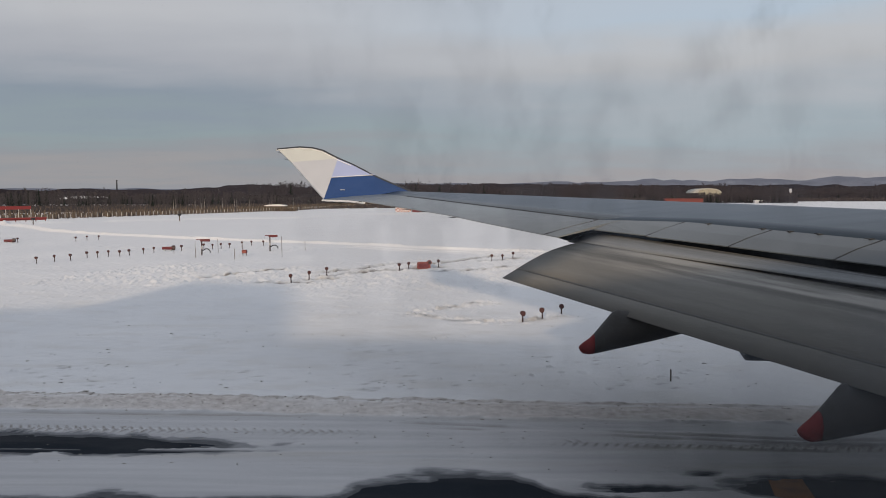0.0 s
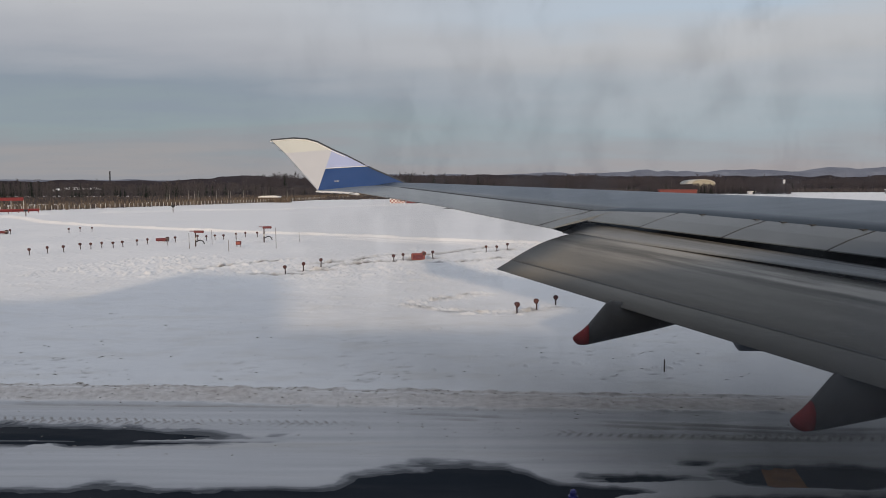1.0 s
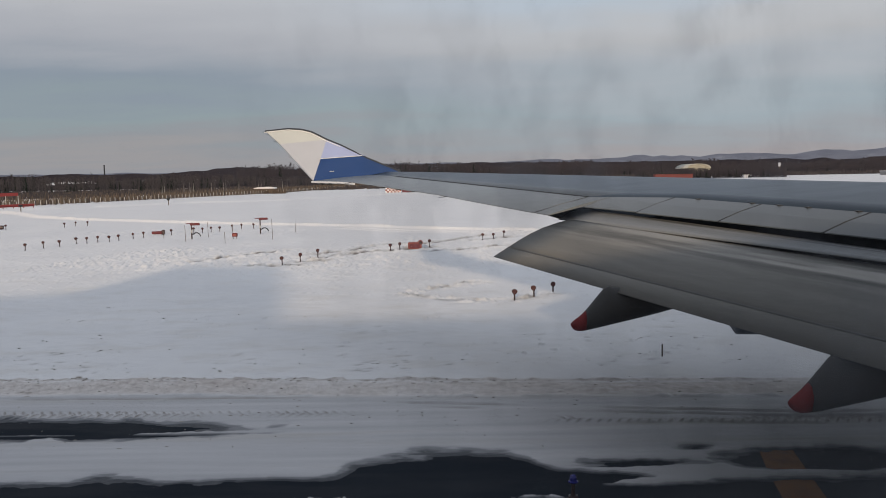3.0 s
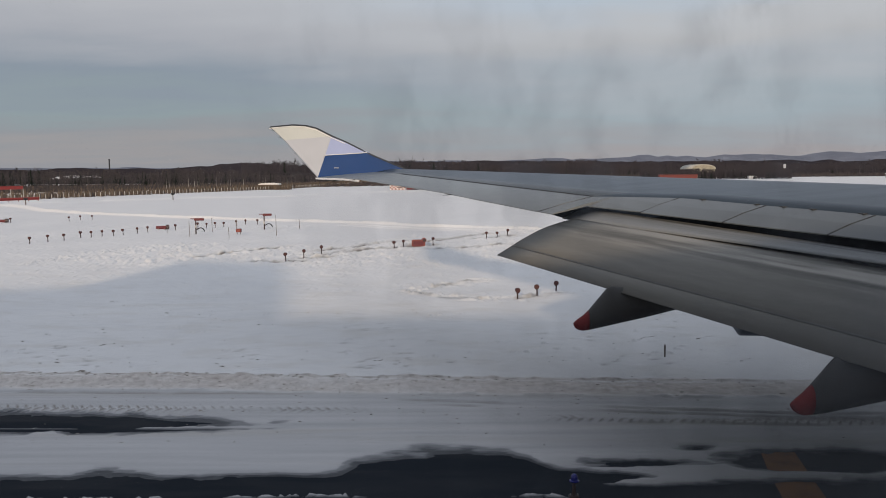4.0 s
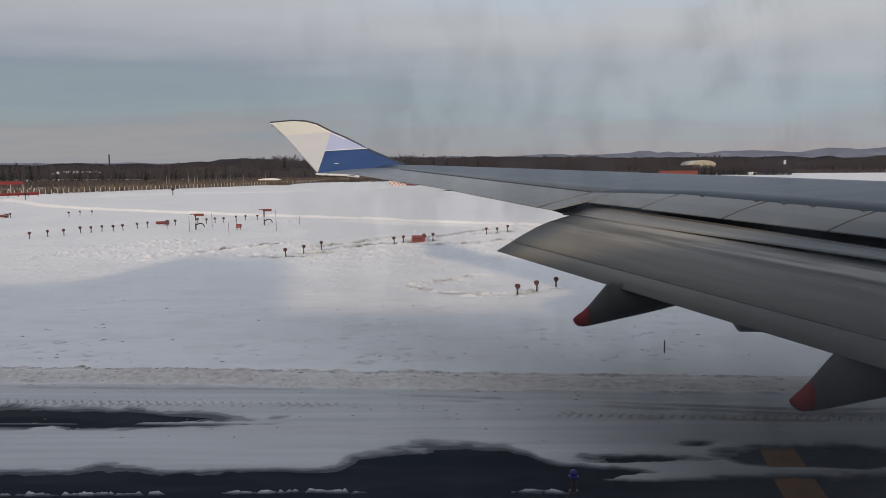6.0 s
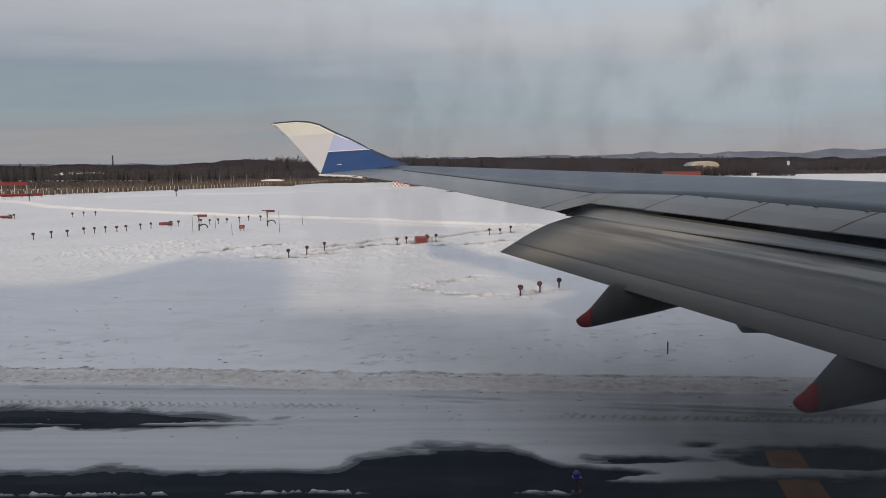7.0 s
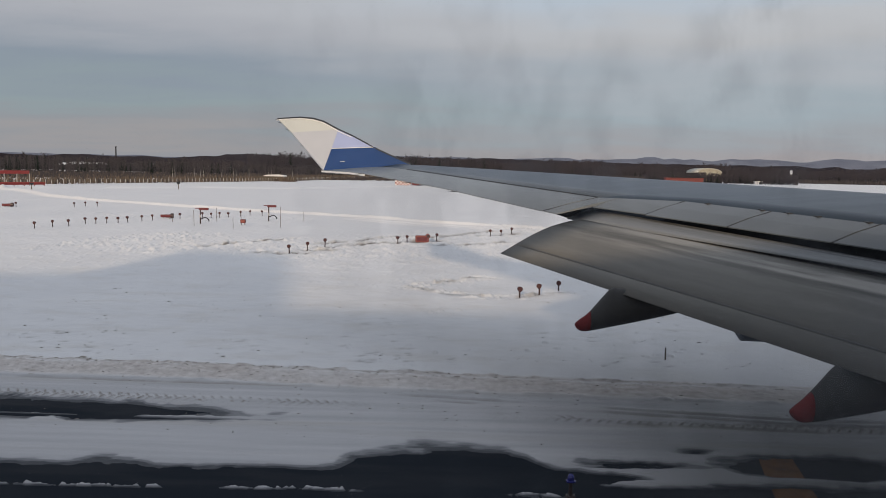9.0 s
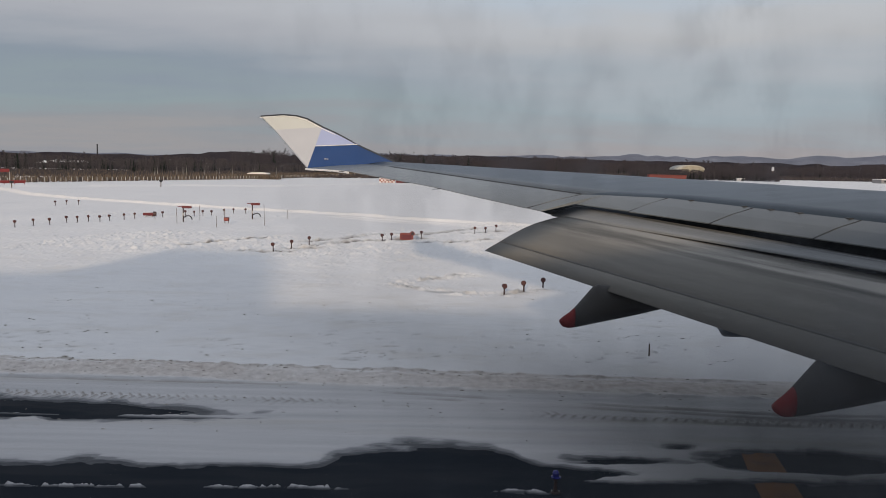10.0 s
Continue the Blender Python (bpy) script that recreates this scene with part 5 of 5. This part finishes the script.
def bare_tree(verts, idx, x, y, h, wood, twig, near=1.0):
    lean = rng.uniform(-0.05, 0.05)
    top = (x + lean * h, y, h)
    blade(verts, idx, (x, y, -0.5), top, 0.013 * h + 0.03, wood)
    for k in range(int(9 * near)):
        f = rng.uniform(0.25, 0.92)
        a = rng.random() * math.tau
        reach = h * rng.uniform(0.09, 0.19) * (1.15 - f * 0.6)
        s = (x + lean * h * f, y, h * f)
        e = (s[0] + reach * math.cos(a), y + reach * math.sin(a), h * f + reach * rng.uniform(0.6, 1.3))
        blade(verts, idx, s, e, 0.006 * h, wood if rng.random() < 0.4 else twig)
        for j in range(int(7 * near)):
            g = rng.uniform(0.35, 1.0)
            p = [s[i] + (e[i] - s[i]) * g for i in range(3)]
            r = h * rng.uniform(0.035, 0.085)
            b = rng.random() * math.tau
            q = (p[0] + r * math.cos(b), p[1] + r * math.sin(b), p[2] + r * rng.uniform(0.1, 1.1))
            w = 0.012 * h
            verts += [tuple(p), q, (p[0] + w * math.sin(b), p[1], p[2] + w * 2.0)]
            idx.append(twig)


def fir(verts, idx, x, y, h, mat):
    blade(verts, idx, (x, y, -0.5), (x, y, h), 0.02 * h, mat)
    for k in range(10):
        z = h * (0.12 + 0.085 * k)
        r = h * 0.22 * (1 - k / 10.5)
        for j in range(7):
            a = rng.random() * math.tau
            rr = r * rng.uniform(0.7, 1.15)
            c, s = math.cos(a), math.sin(a)
            verts += [(x, y, z + h * 0.10), (x + rr * c - 0.3 * rr * s, y + rr * s + 0.3 * rr * c, z - h * 0.02), (x + rr * c + 0.3 * rr * s, y + rr * s - 0.3 * rr * c, z - h * 0.03)]
            idx.append(mat)


def woods(name, count, s0, s1, near_d, far_d, height, firs, label, lobes, twigs=None):
    verts, idx = [], []
    for k in range(count):
        s = rng.uniform(s0, s1)
        f = rng.random()
        y = near_d(s) + (far_d(s) - near_d(s)) * f
        x = s * y
        h = height(s) * rng.uniform(0.62, 1.05) * (0.9 + 0.12 * math.sin(s * lobes) * math.sin(s * lobes * 2.3 + 1))
        if rng.random() < firs(s):
            fir(verts, idx, x, y, h * 0.95, 2)
        else:
            bare_tree(verts, idx, x, y, h, 1 if rng.random() < (0.02 if twigs else 0.03) else 0, 0)
    return join_triangles(name, verts, idx, (twigs or M_TWIG, M_BARK, M_FIR), label, "woods")


woods("woods", 2000, -0.72, 0.02, lambda s: 235 + 190 * (s + 0.72), lambda s: 420 + 170 * (s + 0.72), lambda s: 7.8 + 0.6 * (s + 0.5) - 1.7 * smooth(s, -0.30, -0.20), lambda s: 0.05 + 0.08 * (s < -0.33), "dark leafless woods with pale birch trunks behind the fence", 21)
woods("far_woods", 5200, -0.25, 0.72, lambda s: 620 + 220 * max(0, s), lambda s: 900 + 250 * max(0, s), lambda s: 16.0 - 0.5 * s, lambda s: 0.02, "distant belt of leafless woods across the airfield", 26, M_FAR)
woods("shed_grove", 1700, 0.235, 0.42, lambda s: 515, lambda s: 592, lambda s: 7.4, lambda s: 0.06, "leafless grove in front of the arched shed", 40, M_FAR)
# reeds and scrub in front of the woods
verts, idx = [], []
for k in range(13000):
    d = rng.uniform(20, total - 5)
    x, y = fence_point(d)
    off = 3 + 34 * rng.random() ** 1.5
    x, y = x - 0.25 * off + rng.uniform(-2, 2), y + off
    h = rng.uniform(0.6, 1.9)
    blade(verts, idx, (x, y, -0.1), (x + rng.uniform(-0.4, 0.4), y, h), rng.uniform(0.08, 0.24), 0 if rng.random() < 0.8 else 1)
for k in range(260):
    x, y = -0.212 * 262 + rng.uniform(-6, 6), rng.uniform(257, 261)
    blade(verts, idx, (x, y, -0.1), (x + rng.uniform(-0.3, 0.3), y, rng.uniform(0.9, 1.8)), rng.uniform(0.1, 0.26), 0)
for k in range(5200):
    s = rng.uniform(-0.72, 0.0)
    y = rng.uniform(0, 1) * 110 + 185 + 210 * (s + 0.72)
    x, h = s * y, rng.uniform(0.7, 1.9)
    for j in range(9):
        a = rng.random() * math.tau
        r = rng.uniform(0.2, 1.3)
        blade(verts, idx, (x + r * 0.5 * math.cos(a), y + r * 0.5 * math.sin(a), -0.1), (x + r * math.cos(a), y + r * math.sin(a), h * rng.uniform(0.5, 1.0)), 0.16, 1 if rng.random() < 0.8 else 0)
for k in range(3600):
    s = rng.uniform(-0.12, 0.74)
    y = 575 + 215 * max(0, s) + 90 * rng.random()
    x, h = s * y, rng.uniform(1.5, 4.5)
    for j in range(7):
        a = rng.random() * math.tau
        r = rng.uniform(0.5, 2.4)
        blade(verts, idx, (x + r * 0.5 * math.cos(a), y + r * 0.5 * math.sin(a), -0.1), (x + r * math.cos(a), y, h * rng.uniform(0.5, 1.0)), 0.4, 1)
join_triangles("reeds", verts, idx, (M_REED, M_TWIG), "dry tan reeds and scrub behind the fence", "reeds")


# hills
def ridge(name, dist, s0, s1, profile, mat, label, steps=160):
    bm = bmesh.new()
    lows, tops, backs = [], [], []
    for k in range(steps + 1):
        s = s0 + (s1 - s0) * k / steps
        h = profile(s)
        lows.append(bm.verts.new((s * dist, dist, -3)))
        tops.append(bm.verts.new((s * dist * 1.08, dist * 1.08, h)))
        backs.append(bm.verts.new((s * dist * 1.2, dist * 1.2, -3)))
    for a, b in ((lows, tops), (tops, backs)):
        for k in range(steps):
            bm.faces.new((a[k], a[k + 1], b[k + 1], b[k])).smooth = True
    tagged(new(name, mesh_of(name, bm, mat)), label, "hills", kind="structure")


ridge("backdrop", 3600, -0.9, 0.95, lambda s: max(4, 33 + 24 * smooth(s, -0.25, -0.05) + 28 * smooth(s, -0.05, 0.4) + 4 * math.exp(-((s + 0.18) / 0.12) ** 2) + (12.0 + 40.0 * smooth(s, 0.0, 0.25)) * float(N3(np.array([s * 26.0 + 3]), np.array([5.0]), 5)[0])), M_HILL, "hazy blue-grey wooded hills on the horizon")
ridge("near_hill", 900, -0.85, -0.02, lambda s: max(2, 10.6 + 6.0 * float(N2(np.array([s * 26.0]), np.array([8.0]), 6)[0]) + 5.2 * math.exp(-((s + 0.235) / 0.075) ** 2) + 1.2 * math.exp(-((s + 0.47) / 0.05) ** 2) - 12 * smooth(s, -0.2, -0.03)), M_HILL_NEAR, "low dark wooded rise behind the trees", 500)

ridge("wooded_rise", 960, -0.3, 0.9, lambda s: 18.5 - 15.0 * smooth(-s, 0.10, 0.29) + 9.0 * float(N1(np.array([s * 22.0]), np.array([3.0]), 6)[0]), M_HILL_NEAR, "low dark wooded rise beyond the airfield", 500)

ridge("scrub_bank", 410, -0.85, 0.02, lambda s: max(1.0, 2.7 + 2.2 * float(N1(np.array([s * 40.0]), np.array([7.0]), 6)[0]) - 1.5 * smooth(s, -0.12, 0.02)), M_SCRUB, "low bank of dark bare scrub before the woods", 600)
ridge("snowy_clearing", 432, -0.51, -0.405, lambda s: 4.1 * smooth(s, -0.51, -0.47) * (1 - smooth(s, -0.43, -0.405)) + 2.4 * float(N3(np.array([s * 60.0]), np.array([4.0]), 4)[0]), M_ROOFSNOW, "snowy clearing glimpsed through the woods", 90)
ridge("scrub_rise", 470, -0.85, 0.02, lambda s: max(1.2, 5.2 + 3.2 * float(N4(np.array([s * 34.0]), np.array([2.0]), 6)[0]) - 3.0 * smooth(s, -0.12, 0.02)), M_SCRUB, "low rise of dark bare scrub with snowy clearings", 600)


# young birches with pale trunks at the woods' edge
def birch():
    ob = thing("young_birch", (0, 0, 0), "slim young birch with a pale bare trunk", "tree", "birches at the woods' edge")
    bm = bmesh.new()
    rod(bm, (0, 0, -0.3), (0.05, 0, 2.2), 0.12, 0.09, 7)
    rod(bm, (0.05, 0, 2.2), (0.0, 0.05, 4.0), 0.09, 0.02, 7)
    part("trunk", bm, M_BIRCH, ob, "pale birch trunk")
    bm = bmesh.new()
    brng = random.Random(3)
    for k in range(34):
        z, a, r = brng.uniform(1.9, 3.9), brng.random() * math.tau, brng.uniform(0.3, 0.9)
        mid = Vector((r * 0.6 * math.cos(a), r * 0.6 * math.sin(a), z + 0.5 * r))
        rod(bm, (0.02, 0, z), mid, 0.03, 0.02, 4)
        rod(bm, mid, mid + Vector((0.5 * r * math.cos(a + 0.6), 0.5 * r * math.sin(a + 0.6), 0.5 * r)), 0.02, 0.008, 4)
    part("crown", bm, M_TWIG, ob, "bare twiggy crown")
    return ob


young = birch()
for k, (sl, far_y) in enumerate(((-0.344, 251), (-0.3405, 250), (-0.317, 256), (-0.309, 262), (-0.3055, 258), (-0.283, 262), (-0.2685, 268), (-0.265, 270), (-0.2258, 278), (-0.2222, 279), (-0.196, 284), (-0.249, 275))):
    m = pose(sl * far_y, far_y, 0, 2 * math.sin(k), 3 * math.cos(k * 2.2), 50 * k)
    if k == 0:
        young.matrix_basis = m
    else:
        copy_thing(young, m)

# far buildings and masts
mast_x = -0.4128 * 1150
mast = thing("chimney", (mast_x, 1150, 0), "tall slim dark chimney above the woods", "chimney")
bm = bmesh.new()
turned(bm, [(1.1, 0), (0.95, 16), (0.85, 24.5)], 12, (mast_x, 1150, 0))
part("shaft", bm, M_DARK, mast)
bm = bmesh.new()
turned(bm, [(1.1, 24.5), (1.1, 25.6), (0.9, 25.8)], 12, (mast_x, 1150, 0))
part("crown", bm, M_DARK, mast)
bm = bmesh.new()
rod(bm, (-0.042 * 1000, 1000, 0), (-0.042 * 1000, 1000, 25), 0.5, 0.3, 6)
tagged(new("radio_mast", mesh_of("radio_mast", bm, M_WALLGREY)), "thin radio mast above the far woods", "mast")

hx, hd = 0.3125 * 600, 600
hangar = thing("arched_shed", (hx, hd, 0), "snow-roofed arched shed among the far trees", "shed")
bm = bmesh.new()
arc = [(math.cos(a), math.sin(a)) for a in np.linspace(0, math.pi, 15)]
loft(bm, [[(hx + 8.8 * c, y, 6.9 + 3.3 * s) for c, s in arc] + [(hx + 8.4 * c, y, 6.6 + 3.1 * s) for c, s in arc[::-1]] for y in (hd, hd + 30)])
part("roof", bm, M_ARCH, hangar, "thinly snow-covered arched roof")
bm = bmesh.new()
loft(bm, [[(hx + 8.3 * c, y, 6.5 + 3.0 * s) for c, s in arc] + [(hx - 8.3, y, 0), (hx + 8.3, y, 0)] for y in (hd + 0.8, hd + 1.2)], smooth=False)
part("gable", bm, M_GABLE, hangar, "pale grey-tan gable wall")
wx = 0.4105 * 640
water = thing("water_tower", (wx, 640, 0), "small white tower standing before the far woods", "tower")
bm = bmesh.new()
rod(bm, (wx, 640, 0), (wx, 640, 7.2), 0.35, 0.35, 8)
part("shaft", bm, M_WOOD, water)
bm = bmesh.new()
turned(bm, [(0.5, 7.2), (0.95, 7.5), (0.95, 10.0), (0.7, 10.3)], 12, (wx, 640, 0))
part("tank", bm, M_WHITE, water, "white tank")
rx, rd = 0.282 * 480, 480
red = thing("red_shelter", (rx, rd, 0), "long low red equipment shelter on the far snow", "shelter")
bm = bmesh.new()
box(bm, rx - 11, rx + 11, rd, rd + 4, 0.4, 3.0)
part("body", bevelled(bm, 0.1), M_SHELTER, red)
bm = bmesh.new()
box(bm, rx - 11.2, rx + 11.2, rd - 0.2, rd + 4.2, 3.0, 3.25)
part("roof", bm, M_SHELTER, red)
for k in range(5):
    bm = bmesh.new()
    box(bm, rx - 10 + k * 5 - 0.3, rx - 10 + k * 5 + 0.3, rd + 1, rd + 3, -0.1, 0.45)
    part("footing", bm, M_WALLGREY, red)
gx = 0.568 * 560
terminal = thing("grey_hall", (gx, 560, 0), "low grey flat-roofed hall far across the snow", "building")
bm = bmesh.new()
box(bm, gx - 13, gx + 13, 560, 572, 0, 2.6)
part("wall", bm, M_WALLGREY, terminal)
bm = bmesh.new()
box(bm, gx - 13.3, gx + 13.3, 559.7, 572.3, 2.6, 3.0)
part("roof", bm, M_ROOFSNOW, terminal, "snow-covered roof")
for k in range(6):
    bm = bmesh.new()
    box(bm, gx - 11 + k * 4, gx - 9 + k * 4, 559.9, 560.02, 0.9, 2.0)
    part("window", bm, M_DARK, terminal)

# small white service hut at the far snow's edge
vx = 0.372 * 520
service = thing("service_hut", (vx, 520, 0), "small white service hut far across the snow", "hut")
bm = bmesh.new()
box(bm, vx - 2.3, vx + 2.3, 520, 522.4, -0.1, 1.75)
part("wall", bevelled(bm, 0.05), M_WHITE, service)
bm = bmesh.new()
box(bm, vx - 2.5, vx + 2.5, 519.8, 522.6, 1.75, 2.0)
part("roof", bm, M_ROOFSNOW, service, "snow-covered roof")
bm = bmesh.new()
box(bm, vx + 0.3, vx + 1.2, 519.95, 520.02, 0.1, 1.6)
part("door", bm, M_DARK, service, "dark door")

# low snow-roofed shed behind the fence
sx = -0.2185 * 262
shed = thing("low_shed", (sx, 262, 0), "low brown shed with a snow-covered roof behind the fence", "shed")
bm = bmesh.new()
box(bm, sx - 3.1, sx + 3.1, 262, 265, 0, 1.6)
part("wall", bm, M_WOOD, shed)
bm = bmesh.new()
loft(bm, [[(sx - 3.4, y, 1.6), (sx + 3.4, y, 1.6), (sx + 3.3, y, 1.95), (sx + 0.8, y, 2.2), (sx - 2.1, y, 2.1), (sx - 3.3, y, 1.85)] for y in (261.7, 265.3)], smooth=False)
part("roof", bm, M_ROOFSNOW, shed, "snow-covered roof")

# gritty clods along the windrow, and clusters of dark ones thrown over the near field
crng = np.random.RandomState(17)
base_bm = bmesh.new()
bmesh.ops.create_icosphere(base_bm, subdivisions=1, radius=1.0)
ball = np.array([[v.co for v in f.verts] for f in base_bm.faces])
base_bm.free()


def clods(name, places, low, high, mat, label):
    """One mesh of small uneven lumps lying on the snow."""
    n = len(places)
    x, y = places[:, 0], places[:, 1]
    z = snow_height(x, y)
    size = low + (high - low) * crng.rand(n) ** 3
    shape = np.stack([size * crng.uniform(0.8, 3.0, n), size * crng.uniform(0.7, 1.4, n), size * crng.uniform(0.35, 0.75, n)], -1)
    bumps = crng.uniform(0.75, 1.25, (n, 20, 1, 1))
    tri = ball[None] * (0.5 + 0.5 * bumps) * shape[:, None, None, :] + np.stack([x, y, z + size * 0.25], -1)[:, None, None, :]
    join_triangles(name, tri.reshape(-1, 3), np.zeros(n * 20), (mat,), label, "snow clods")


wx0 = crng.uniform(-14, 9, 520)
windrow_places = np.stack([wx0, np.interp(wx0, *CREST_LINE) - 0.1 + np.where(crng.rand(520) < 0.5, crng.normal(0, 0.12, 520), crng.uniform(-1.5, 0.4, 520))], -1)
windrow_places = windrow_places[(wx0 < 0.0) | (crng.rand(520) < 0.3)]
clods("windrow_clods", windrow_places, 0.010, 0.034, M_CLOD, "gritty clods of ploughed snow along the windrow")
cx0, cy0 = crng.uniform(-17, 12, 46), 22.0 + 13 * crng.rand(46) ** 1.5
pick = crng.randint(0, 46, 560)
field_places = np.stack([cx0[pick] + crng.normal(0, 1.1, 560), cy0[pick] + crng.normal(0, 0.45, 560)], -1)
clods("field_clods", field_places[field_places[:, 1] > 21.8], 0.004, 0.030, M_DIRT, "dark frozen clods scattered over the near snow")
px0 = crng.uniform(-12, 9, 420)
lane = np.array([18.9, 18.1, 17.75, 17.45, 16.2, 15.6])[crng.randint(0, 6, 420)]
pavement_places = np.stack([px0, np.where(crng.rand(420) < 0.7, lane - 0.045 * (px0 + 6) + crng.normal(0, 0.16, 420), crng.uniform(15.2, 19.2, 420))], -1)
clods("pavement_clods", pavement_places, 0.005, 0.024, M_DIRT, "dark frozen crumbs on the driven snow")
